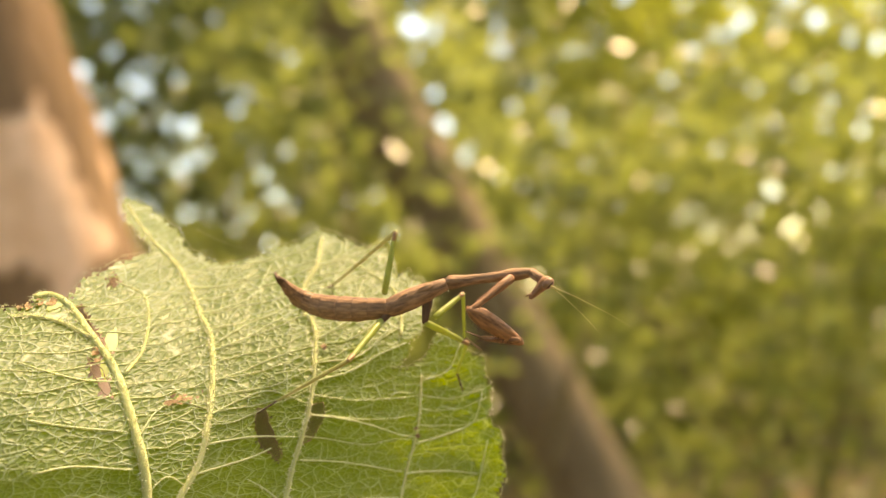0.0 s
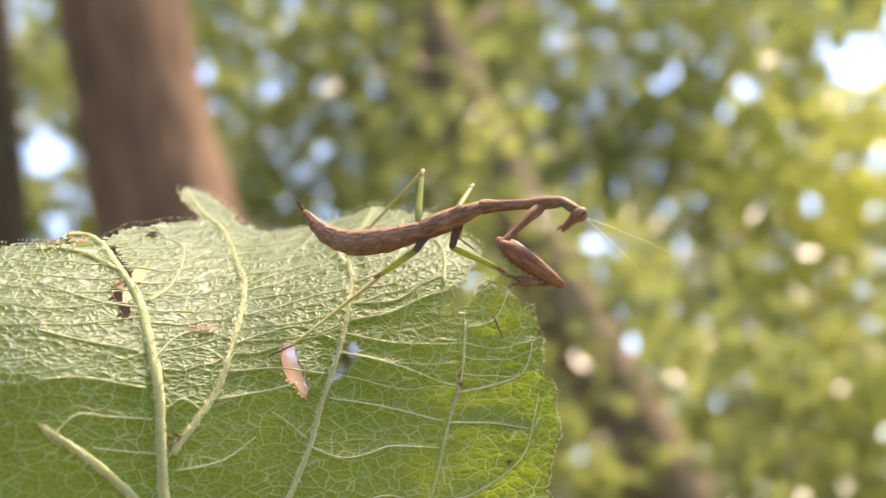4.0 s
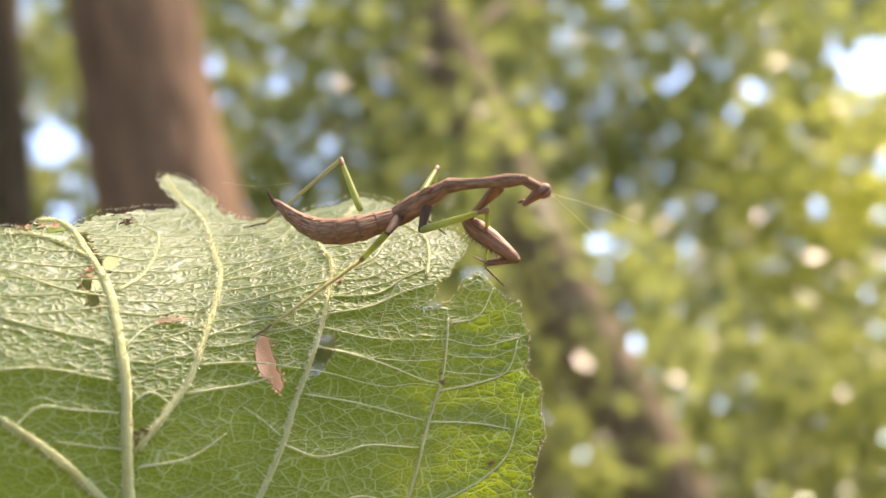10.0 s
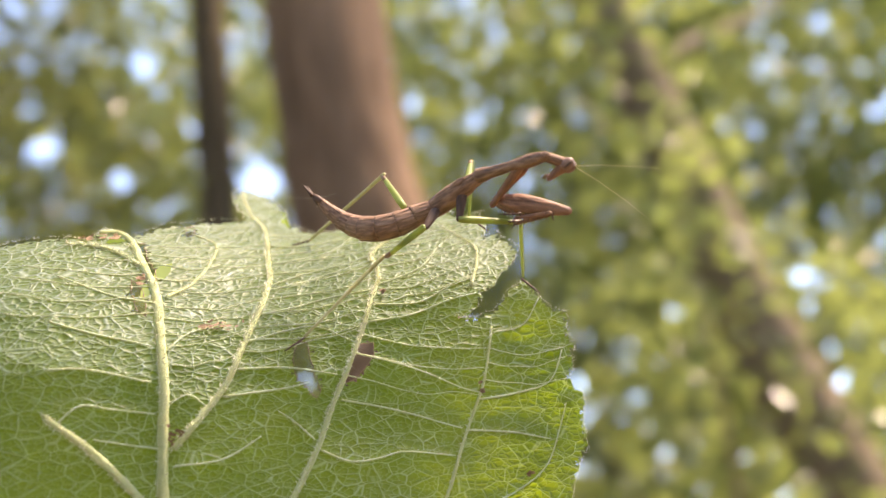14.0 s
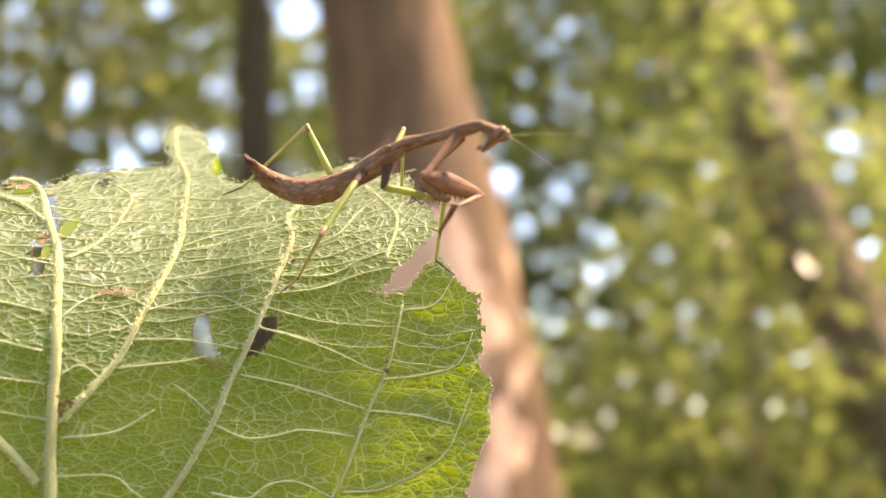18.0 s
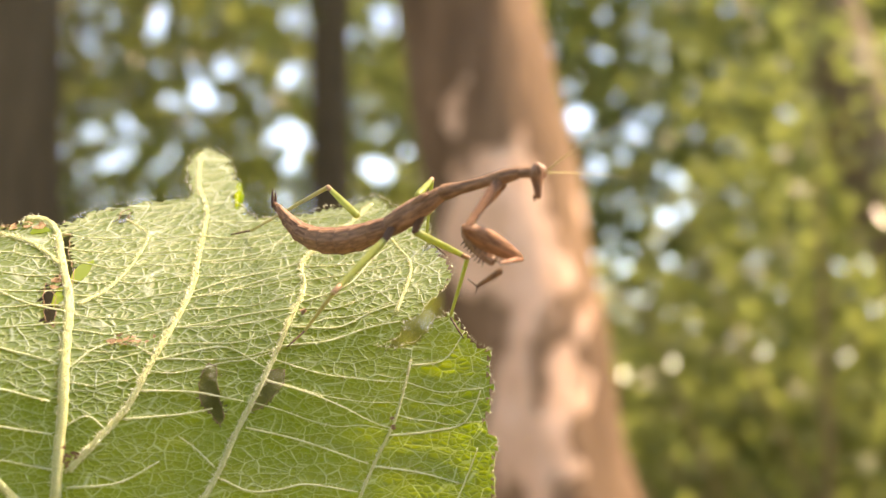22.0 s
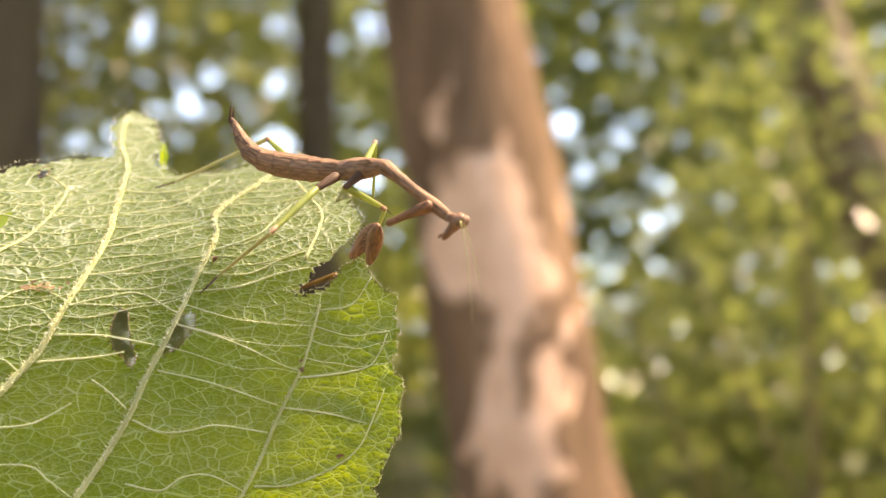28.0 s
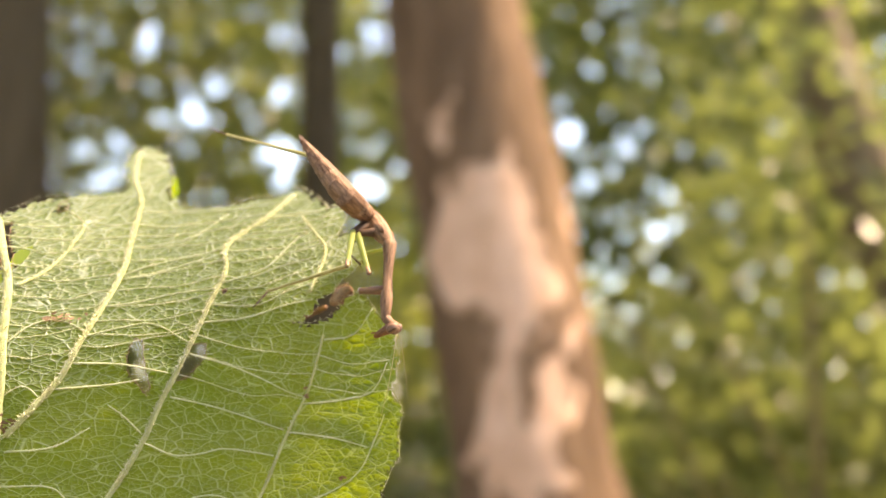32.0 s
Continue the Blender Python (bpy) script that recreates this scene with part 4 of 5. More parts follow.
    tube(bm, [Vector((0, 0.62 + 0.1 * math.sin(i), 11.0 * i / 12)) / 1000 for i in range(13)], [0.12 / 1000] * 13, 6)
    part("keel", bm, CHITIN_DARK, p["pronotum"])
    # head: a wedge with two round eyes, mouthparts and feelers; its Z runs to the mouth
    p["head"] = rod((2.9, [(-0.3, 0.3), (-0.22, 0.58), (-0.06, 0.8), (0.12, 0.82), (0.35, 0.68), (0.6, 0.52), (0.85, 0.42), (1.0, 0.32), (1.06, 0.1)]), CHITIN_RED, "head", animal, 1.05, 18, seed=60)
    p["neck"] = rod((3.0, [(-0.2, 0.4), (0.0, 0.6), (0.5, 0.66), (0.85, 0.66), (0.95, 0.4)]), CHITIN, "neck", animal, 1.0, 14, seed=61)
    for side in (-1, 1):
        bm = bmesh.new()
        bmesh.ops.create_uvsphere(bm, u_segments=18, v_segments=12, radius=0.8 / 1000)
        bmesh.ops.scale(bm, vec=(0.72, 0.86, 1.12), verts=bm.verts)
        bmesh.ops.translate(bm, vec=Vector((side * 0.7, 0.32, -0.1)) / 1000, verts=bm.verts)
        eye = part("eye", bm, EYE_MAT, p["head"], "rosy domed eye")
        bm = bmesh.new()
        bmesh.ops.create_uvsphere(bm, u_segments=12, v_segments=8, radius=0.5 / 1000)
        bmesh.ops.scale(bm, vec=(0.5, 0.42, 1.3), verts=bm.verts)
        bmesh.ops.translate(bm, vec=Vector((side * 1.0, 0.6, -0.12)) / 1000, verts=bm.verts)
        part("pupil", bm, CHITIN_DARK, eye, "brown band across the eye")
        bm = bmesh.new()
        tube(bm, [Vector((side * 0.25, -0.2, 2.4)) / 1000, Vector((side * 0.35, -0.5, 2.8)) / 1000, Vector((side * 0.2, -0.55, 3.3)) / 1000], [0.14 / 1000, 0.11 / 1000, 0.05 / 1000], 6)
        part("palp", bm, CHITIN_RED, p["head"])
    for nm, ln in (("antenna", 12.0), ("antenna2", 11.0)):
        p[nm] = rod((ln, [(0, 0.09), (0.04, 0.1), (0.07, 0.06), (0.3, 0.05), (0.7, 0.038), (1, 0.022)]), LEG_TAN, "antenna", animal, 1, 6, bend=0.25)
    # raptorial forelegs
    for s, cm in (("", CHITIN_RED), ("far_", CHITIN_RED)):
        p[s + "fore_coxa"] = rod((7.4, [(-0.04, 0.4), (0.0, 0.62), (0.25, 0.66), (0.6, 0.52), (0.9, 0.45), (1.0, 0.48), (1.05, 0.25)]), cm, "fore_coxa", animal, 0.8, 14, seed=70)
        f = p[s + "fore_femur"] = rod((9.2, [(-0.05, 0.35), (0.0, 0.55), (0.1, 0.98), (0.3, 1.3), (0.5, 1.26), (0.75, 0.98), (0.92, 0.7), (1.0, 0.56), (1.05, 0.25)]), cm, "fore_femur", animal, 0.62, 16, seed=75)
        spikes(f, [((x, -0.95 + 0.04 * q, 2.2 + q * 0.85), (x * 1.2, -1, 0.35)) for q in range(7) for x in (-0.22, 0.22)], 0.95, 0.11, CHITIN_DARK)
        t = p[s + "fore_tibia"] = rod((6.0, [(-0.06, 0.25), (0.0, 0.4), (0.3, 0.36), (0.7, 0.28), (0.9, 0.22), (1.0, 0.1)]), cm, "fore_tibia", animal, 0.75, 12, seed=80)
        spikes(t, [((0, 0.25, 1.0 + q * 0.62), (0, 1, 0.5)) for q in range(8)], 0.5, 0.07, CHITIN_DARK)
        spikes(t, [((0, 0.0, 5.6), (0, 0.6, 1))], 1.4, 0.13, CHITIN_DARK, "claw")
        p[s + "fore_tarsus"] = rod((3.2, [(0, 0.12), (0.3, 0.09), (0.6, 0.1), (1.0, 0.05)]), CHITIN_DARK, "fore_tarsus", animal, 1, 7)
    # walking legs
    for s, hipm in (("mid_", CHITIN), ("hind_", CHITIN), ("far_mid_", None), ("far_hind_", None)):
        if hipm:
            p[s + "coxa"] = rod((3.4, [(-0.1, 0.4), (0.0, 0.7), (0.25, 0.7), (0.6, 0.56), (1.0, 0.44), (1.08, 0.28)]), CHITIN_DARK, s + "coxa", animal, 0.7, 12, seed=90)
        lf = {"mid_": 8.8, "hind_": 9.4, "far_mid_": 6.6, "far_hind_": 8.8}[s]
        lt = {"mid_": 9.2, "hind_": 15.2, "far_mid_": 8.0, "far_hind_": 16.5}[s]
        p[s + "femur"] = rod((lf, [(-0.02, 0.25), (0.0, 0.44), (0.2, 0.50), (0.6, 0.42), (0.92, 0.32), (1.0, 0.34), (1.03, 0.18)]), LEG_GREEN, s.replace("far_", "") + "femur", animal, 0.85, 10, seed=100)
        bm = bmesh.new()
        tube(bm, [Vector((0, 0, lf * q)) / 1000 for q in (0.86, 0.93, 1.0, 1.03)], [0.31 / 1000, 0.335 / 1000, 0.355 / 1000, 0.19 / 1000], 10)
        part("knee", bm, RIM_MAT, p[s + "femur"], "reddish knee")
        t = p[s + "tibia"] = rod((lt, [(-0.02, 0.2), (0.0, 0.32), (0.1, 0.28), (0.5, 0.24), (0.9, 0.19), (1.0, 0.19), (1.02, 0.08)]), LEG_TAN if "hind" in s else LEG_GREEN, s.replace("far_", "") + "tibia", animal, 0.9, 9, seed=110)
        p[s + "tarsus"] = rod((3.4, [(0, 0.15), (0.25, 0.12), (0.28, 0.16), (0.5, 0.11), (0.53, 0.15), (0.8, 0.1), (1.0, 0.06)]), CHITIN_DARK, s.replace("far_", "") + "tarsus", animal, 1, 8)
    return animal, p


# joints of the animal at these times, in mm from its home
TIMES = (0, 1, 2, 3, 6, 7, 9, 10, 11, 12, 13, 16, 17, 18, 19, 20, 21, 22, 23, 24, 25, 28, 29, 30, 31, 32)
JOINT = {}
JOINT['antenna'] = [(35.4, -8.0, -7.5), (34.9, -7.9, -6.6), (34.7, -7.8, -8.3), (34.5, -7.8, -10.0), (34.5, -7.5, -10.3), (33.7, -7.4, -9.3), (32.5, -7.3, -7.8), (31.6, -7.2, -6.2), (32.5, -7.1, -4.6), (31.9, -7.0, -1.4), (31.1, -7.0, -0.5), (32.8, -6.7, 2.4), (31.7, -6.7, 3.0), (32.8, -6.6, 4.1), (33.0, -6.5, 6.3), (35.7, -6.4, 7.3), (34.9, -6.3, 9.7), (36.9, -6.2, 12.5), (38.0, -6.2, 5.6), (37.7, -6.1, 6.9), (38.0, -6.0, 3.2), (32.9, -1.0, -11.3), (26.8, 3.0, -11.0), (19.9, 6.0, -11.1), (19.4, 7.0, -14.4), (19.1, 7.0, -18.8)]
JOINT['waist'] = [(4.5, -1.4, -1.0), (4.4, 0.7, 0.1), (4.6, -0.3, -0.4), (4.8, -1.4, -0.9), (4.6, 0.5, -0.4), (4.3, 0.8, -0.3), (3.7, 1.4, -0.1), (3.4, 2.3, 0.9), (3.4, -0.4, 0.7), (3.9, -0.7, 0.9), (2.8, 1.0, 2.4), (5.1, 4.8, 3.9), (5.1, 3.8, 4.0), (5.1, 2.9, 4.1), (6.5, 2.8, 4.2), (8.0, 2.7, 4.2), (8.3, 2.1, 4.4), (8.7, 1.5, 4.6), (8.3, 4.2, 5.7), (8.5, 4.1, 5.9), (11.2, 5.3, 5.6), (12.2, 8.4, 5.6), (9.3, 12.5, 7.3), (8.8, 15.7, 9.0), (9.9, 16.6, 7.1), (11.8, 17.6, 5.6)]
JOINT['cercus'] = [(-11.0, 2.0, 6.5), (-12.1, 2.1, 7.3), (-12.1, 2.2, 7.3), (-12.2, 2.2, 7.3), (-11.9, 2.5, 7.2), (-12.2, 2.6, 7.1), (-12.8, 2.7, 6.9), (-13.3, 2.8, 7.6), (-14.1, 2.9, 7.9), (-14.1, 3.0, 8.4), (-15.0, 3.0, 9.4), (-11.9, 3.3, 10.6), (-11.8, 3.3, 11.6), (-11.7, 3.4, 10.3), (-11.1, 3.5, 11.0), (-10.6, 3.6, 10.5), (-9.8, 3.7, 10.6), (-9.0, 3.8, 10.6), (-8.1, 3.8, 12.2), (-7.7, 3.9, 12.8), (-4.9, 4.0, 13.4), (-4.2, 8.0, 16.1), (-7.1, 12.0, 18.4), (-7.4, 15.0, 20.5), (-5.8, 16.0, 19.8), (0.8, 16.0, 19.5)]
JOINT['far_fore_elbow'] = [(15.3, 5.2, -2.8), (14.7, 5.7, -1.9), (14.4, 5.8, -1.9), (14.2, 5.8, -2.0), (13.8, 5.6, -2.7), (13.2, 5.8, -1.9), (12.3, 6.2, -0.6), (11.8, 6.5, 0.1), (11.7, 6.5, 1.7), (11.5, 6.5, 3.7), (10.8, 6.5, 4.3), (12.2, 6.3, 3.7), (11.4, 6.0, 3.7), (12.8, 5.7, 4.1), (12.8, 5.7, 5.3), (15.4, 5.7, 5.4), (14.7, 5.7, 4.8), (16.9, 5.6, 4.6), (15.8, 6.4, 3.3), (15.5, 6.0, 3.0), (17.8, 6.0, 0.5), (15.9, 11.1, -1.6), (11.4, 16.4, 0.7), (10.7, 19.4, 0.1), (8.3, 20.4, -1.6), (7.3, 20.4, -4.6)]
JOINT['fore_elbow'] = [(15.3, -5.9, -2.8), (15.2, -6.1, -3.6), (15.2, -6.2, -4.4), (15.3, -6.2, -5.2), (14.8, -4.9, -5.7), (14.4, -5.4, -5.1), (13.8, -6.1, -4.1), (12.4, 2.5, -1.1), (12.6, 2.5, 0.4), (12.6, 2.5, 2.3), (11.9, 2.7, 2.9), (15.4, -5.8, 0.0), (15.1, -5.9, 0.4), (17.0, -6.0, 1.2), (17.7, -6.4, 2.8), (21.0, -6.8, 3.2), (19.7, -6.2, 2.9), (21.2, -5.5, 3.0), (20.8, -6.3, 1.7), (20.2, -5.8, 1.7), (19.6, 1.8, 0.0), (17.9, 7.1, -2.3), (13.4, 12.4, 0.0), (12.7, 15.4, -0.5), (10.5, 16.4, -2.2), (9.4, 16.4, -5.1)]
JOINT['fore_hip'] = [(21.4, -3.0, 0.2), (20.7, -2.9, 0.2), (20.6, -2.8, -0.6), (20.6, -2.8, -1.4), (20.7, -2.5, -1.8), (20.0, -2.4, -1.2), (18.8, -2.3, -0.2), (17.9, -2.2, 0.7), (18.2, -2.1, 1.6), (17.7, -2.0, 4.0), (17.3, -2.0, 5.0), (19.1, -1.7, 5.0), (18.6, -1.6, 5.3), (20.4, -1.6, 6.1), (20.3, -1.5, 7.6), (22.9, -1.4, 8.0), (22.1, -1.3, 8.0), (24.2, -1.2, 8.3), (22.5, -1.2, 6.7), (22.5, -1.1, 6.9), (24.2, -1.0, 3.9), (26.1, 3.0, -0.5), (22.4, 7.0, 0.5), (19.9, 10.0, -0.3), (18.9, 11.0, -2.2), (17.4, 11.0, -5.8)]
JOINT['far_hind_foot'] = [(-4.2, 16.0, 3.5), (-3.5, 16.0, 3.9), (-5.6, 16.0, 3.3), (-7.7, 16.0, 2.8), (-12.4, 16.0, 5.6), (-18.5, 16.0, 6.5), (-19.6, 16.0, 6.7), (-17.5, 16.0, 7.0), (-18.4, 16.0, 6.8), (-18.1, 16.0, 6.1), (-19.6, 16.0, 6.8), (-19.6, 16.0, 5.7), (-18.7, 16.0, 6.5), (-17.8, 16.0, 7.3), (-18.5, 16.0, 7.3), (-19.2, 16.0, 7.4), (-19.1, 16.0, 7.1), (-19.1, 16.0, 6.8), (-20.1, 16.0, 6.9), (-20.4, 16.0, 6.6), (-18.4, 16.0, 6.9), (-18.1, 16.0, 7.2), (-16.6, 16.0, 8.1), (-15.6, 16.0, 8.3), (-16.3, 16.0, 7.3), (-11.5, 16.0, 19.4)]
JOINT['far_hind_knee'] = [(6.5, 4.9, 9.5), (7.6, 5.3, 9.9), (5.0, 6.8, 7.9), (5.0, 8.4, 10.0), (1.9, 9.1, 10.2), (-3.5, 9.7, 8.9), (-4.5, 9.8, 9.5), (-4.0, 7.8, 11.7), (-5.1, 7.9, 12.2), (-4.1, 9.2, 11.7), (-5.3, 9.8, 12.2), (-5.4, 9.6, 11.2), (-4.8, 9.0, 12.1), (-4.3, 8.4, 12.9), (-4.4, 9.0, 12.1), (-4.5, 9.6, 11.3), (-4.4, 10.0, 11.4), (-4.3, 10.4, 11.4), (-4.9, 10.6, 10.6), (-5.3, 10.6, 10.6), (-3.5, 10.9, 11.9), (-2.3, 14.6, 12.0), (-2.5, 15.8, 9.8), (-0.3, 17.0, 10.2), (-0.3, 17.5, 9.1), (4.1, 13.4, 14.5)]
JOINT['far_hind_hip'] = [(3.8, 4.5, 1.1), (4.2, 4.6, 1.8), (4.0, 4.7, 2.0), (3.8, 4.7, 2.1), (2.7, 5.0, 2.5), (-1.0, 5.2, 2.6), (-1.6, 5.2, 2.6), (-1.7, 5.3, 3.6), (-2.1, 5.4, 4.3), (-0.8, 5.5, 4.4), (-1.7, 5.5, 5.4), (-0.4, 5.8, 5.0), (-0.2, 5.8, 5.3), (-0.0, 5.9, 5.6), (0.9, 6.0, 6.0), (1.9, 6.1, 6.4), (1.9, 6.2, 6.6), (2.0, 6.3, 6.8), (1.8, 6.3, 6.8), (1.7, 6.4, 7.2), (2.1, 6.5, 6.8), (4.0, 10.5, 7.5), (2.7, 14.5, 8.0), (3.5, 17.5, 8.1), (5.9, 18.5, 7.4), (7.3, 18.5, 8.0)]
JOINT['far_hind_toe'] = [(-6.9, 16.0, 2.6), (-6.1, 16.0, 2.7), (-7.3, 16.0, 2.4), (-8.6, 16.0, 2.1), (-14.1, 16.0, 5.1), (-21.6, 16.0, 6.2), (-22.9, 16.0, 6.4), (-23.4, 16.0, 6.7), (-23.5, 16.0, 6.6), (-22.1, 16.0, 5.9), (-23.6, 16.0, 6.3), (-23.3, 16.0, 5.8), (-23.2, 16.0, 5.8), (-23.2, 16.0, 5.8), (-23.4, 16.0, 5.9), (-23.6, 16.0, 6.1), (-23.6, 16.0, 6.2), (-23.7, 16.0, 6.2), (-23.8, 16.0, 6.1), (-24.2, 16.0, 5.9), (-23.6, 16.0, 6.2), (-23.6, 16.0, 6.1), (-20.5, 16.0, 6.6), (-19.0, 16.0, 7.2), (-20.3, 16.0, 6.3), (-16.0, 16.0, 21.3)]
JOINT['head'] = [(25.8, -5.0, -0.5), (26.0, -4.9, -1.2), (25.7, -4.8, -2.0), (25.4, -4.8, -2.9), (25.1, -4.5, -3.4), (24.5, -4.4, -2.7), (23.6, -4.3, -1.5), (22.8, -4.2, -0.5), (23.4, -4.1, 0.7), (23.0, -4.0, 3.0), (22.3, -4.0, 3.5), (24.3, -3.7, 4.3), (23.8, -3.7, 4.9), (25.5, -3.6, 5.9), (25.6, -3.5, 7.5), (28.2, -3.4, 7.9), (27.1, -3.3, 8.5), (28.9, -3.2, 9.4), (28.0, -3.2, 6.3), (28.2, -3.1, 6.8), (29.4, -3.0, 3.8), (31.0, 1.0, -2.8), (27.0, 5.0, -2.9), (23.9, 8.0, -4.1), (22.2, 9.0, -7.4), (19.1, 9.0, -10.8)]
JOINT['hind_foot'] = [(-12.7, 0.3, -11.5), (-14.6, -1.0, -12.4), (-14.4, -1.0, -12.7), (-14.2, -1.0, -12.9), (-14.8, -1.1, -12.4), (-14.7, -1.0, -12.2), (-14.5, -0.8, -12.0), (-13.8, 0.1, -10.9), (-14.2, -0.0, -10.7), (-14.3, -0.5, -11.6), (-14.4, -0.6, -11.7), (-13.6, 0.2, -10.7), (-9.2, 3.1, -9.2), (-4.7, 5.9, -7.7), (-5.1, 5.5, -8.1), (-5.5, 5.1, -8.4), (-5.2, 5.4, -8.1), (-4.9, 5.7, -7.8), (-5.2, 5.4, -8.2), (-4.9, 5.6, -8.0), (-4.6, 6.1, -7.5), (-4.7, 5.8, -7.8), (-0.6, 8.5, -6.4), (-0.5, 8.8, -5.8), (-0.6, 8.7, -6.0), (-0.1, 9.2, -5.3)]
JOINT['hind_knee'] = [(-1.4, -8.9, -7.0), (-2.9, 4.9, -4.6), (-2.8, 4.9, -4.7), (-2.8, 4.9, -4.7), (-3.2, 4.5, -4.3), (-3.3, 4.9, -4.1), (-3.5, 5.6, -3.7), (-2.6, 6.6, -2.9), (-3.2, 6.2, -2.2), (-4.6, 5.3, -1.5), (-4.8, 4.9, -1.2), (-2.7, 4.9, -1.3), (0.6, -0.7, -3.0), (3.9, -6.2, -4.6), (4.2, -5.9, -4.5), (4.5, -5.6, -4.4), (4.5, -5.5, -4.2), (4.6, -5.5, -3.9), (4.4, -5.6, -4.1), (4.3, -5.7, -3.6), (5.1, -5.1, -3.9), (7.5, -2.3, -3.6), (10.5, 0.1, -0.2), (11.2, 2.8, 1.9), (13.2, 5.2, -0.6), (14.2, 4.9, -2.7)]
JOINT['hind_hip'] = [(3.2, -2.0, -2.6), (3.2, -1.9, -2.3), (3.5, -1.9, -2.8), (3.7, -1.8, -3.4), (3.9, -1.5, -3.1), (3.5, -1.4, -2.9), (2.8, -1.3, -2.7), (2.6, -1.2, -1.9), (2.6, -1.1, -1.3), (2.3, -1.0, -0.7), (2.5, -1.0, -0.1), (4.7, -0.7, -0.1), (5.4, -0.6, 1.2), (6.1, -0.6, 2.5), (7.2, -0.5, 2.5), (8.4, -0.4, 2.4), (8.6, -0.3, 2.5), (8.7, -0.2, 2.7), (8.4, -0.2, 2.4), (8.0, -0.1, 2.9), (9.6, 0.0, 2.6), (10.7, 4.0, 2.7), (8.5, 8.0, 4.5), (8.9, 11.0, 5.8), (9.9, 12.0, 4.9), (11.7, 12.0, 2.9)]
JOINT['hind_toe'] = [(-14.4, -0.8, -12.3), (-16.4, -2.4, -13.8), (-16.6, -2.5, -13.9), (-16.8, -2.7, -13.9), (-16.4, -2.4, -13.6), (-16.3, -2.4, -13.7), (-16.1, -2.3, -13.8), (-17.2, -2.8, -13.4), (-17.1, -2.9, -13.9), (-17.0, -2.7, -13.7), (-17.0, -2.8, -13.7), (-14.8, -0.9, -12.0), (-10.4, 1.8, -10.7), (-6.0, 4.5, -9.3), (-6.2, 4.3, -9.4), (-6.4, 4.2, -9.6), (-6.2, 4.3, -9.5), (-6.1, 4.4, -9.4), (-6.1, 4.5, -9.3), (-6.0, 4.5, -9.5), (-5.9, 4.5, -9.7), (-5.7, 4.7, -9.3), (-1.6, 7.6, -7.3), (-1.4, 7.6, -7.4), (-1.7, 7.5, -7.3), (-1.3, 7.6, -7.4)]
JOINT['fore_knee'] = [(21.6, -1.6, -8.2), (21.8, -1.5, -8.4), (21.4, -1.1, -9.3), (21.0, -0.8, -10.2), (21.0, -8.1, -12.0), (19.9, -2.6, -9.4), (19.2, 0.7, -7.8), (18.3, -0.5, -7.8), (19.9, 1.1, -5.2), (20.9, 1.5, -2.1), (20.3, 0.6, -0.9), (21.4, 1.4, -0.8), (20.2, 1.8, -0.6), (21.3, 2.2, -0.0), (21.6, 2.0, 1.0), (24.4, 1.7, 0.8), (23.4, 2.1, 0.3), (25.1, 2.6, 0.2), (23.5, 1.5, -2.8), (22.3, 2.3, -2.6), (25.0, -1.5, -6.8), (11.5, 17.0, -7.3), (3.1, 25.0, -4.8), (1.8, 28.0, -6.4), (-2.1, 29.0, -6.7), (-1.1, 29.0, -6.4)]
JOINT['far_fore_knee'] = [(21.1, -3.5, -7.7), (21.5, -1.5, -8.0), (21.1, -0.8, -8.8), (20.7, -0.1, -9.7), (20.3, -0.7, -9.9), (19.4, -0.5, -8.5), (18.9, -0.3, -7.7), (17.9, -0.1, -7.3), (19.6, 1.1, -4.9), (20.5, 1.5, -1.8), (19.8, 1.0, -0.4), (18.2, -1.3, -2.7), (17.6, -1.6, -2.5), (19.2, -2.0, -1.9), (19.6, -1.4, -0.8), (22.7, -0.8, -1.0), (21.9, -1.1, -1.5), (23.9, -1.4, -1.6), (21.3, -0.6, -4.1), (20.2, -1.8, -4.2), (20.3, -3.0, -6.5), (5.0, 21.0, -6.8), (-0.7, 29.0, -5.3), (-1.5, 32.0, -7.1), (-5.3, 33.0, -7.0), (-4.6, 33.0, -6.7)]
JOINT['flank'] = [(-7.4, 4.2, 1.6), (-8.5, 2.1, 2.5), (-8.2, 1.6, 1.9), (-7.9, 1.2, 1.4), (-7.9, 2.9, 1.4), (-8.1, 4.2, 1.6), (-8.3, 6.4, 1.9), (-8.6, 4.0, 2.2), (-9.0, 2.7, 2.4), (-8.4, 0.3, 2.2), (-9.4, 1.8, 3.5), (-7.5, 4.6, 4.2), (-7.6, 5.2, 4.9), (-7.7, 5.9, 4.9), (-6.6, 4.7, 4.6), (-5.5, 3.5, 4.3), (-5.0, 3.9, 4.3), (-4.4, 4.2, 4.4), (-4.7, 4.8, 5.6), (-4.5, 6.0, 6.2), (0.8, 1.5, 6.0), (-0.9, 8.5, 8.6), (-3.7, 13.0, 10.6), (-1.3, 10.5, 12.2), (-1.2, 14.3, 13.3), (7.2, 12.0, 12.0)]
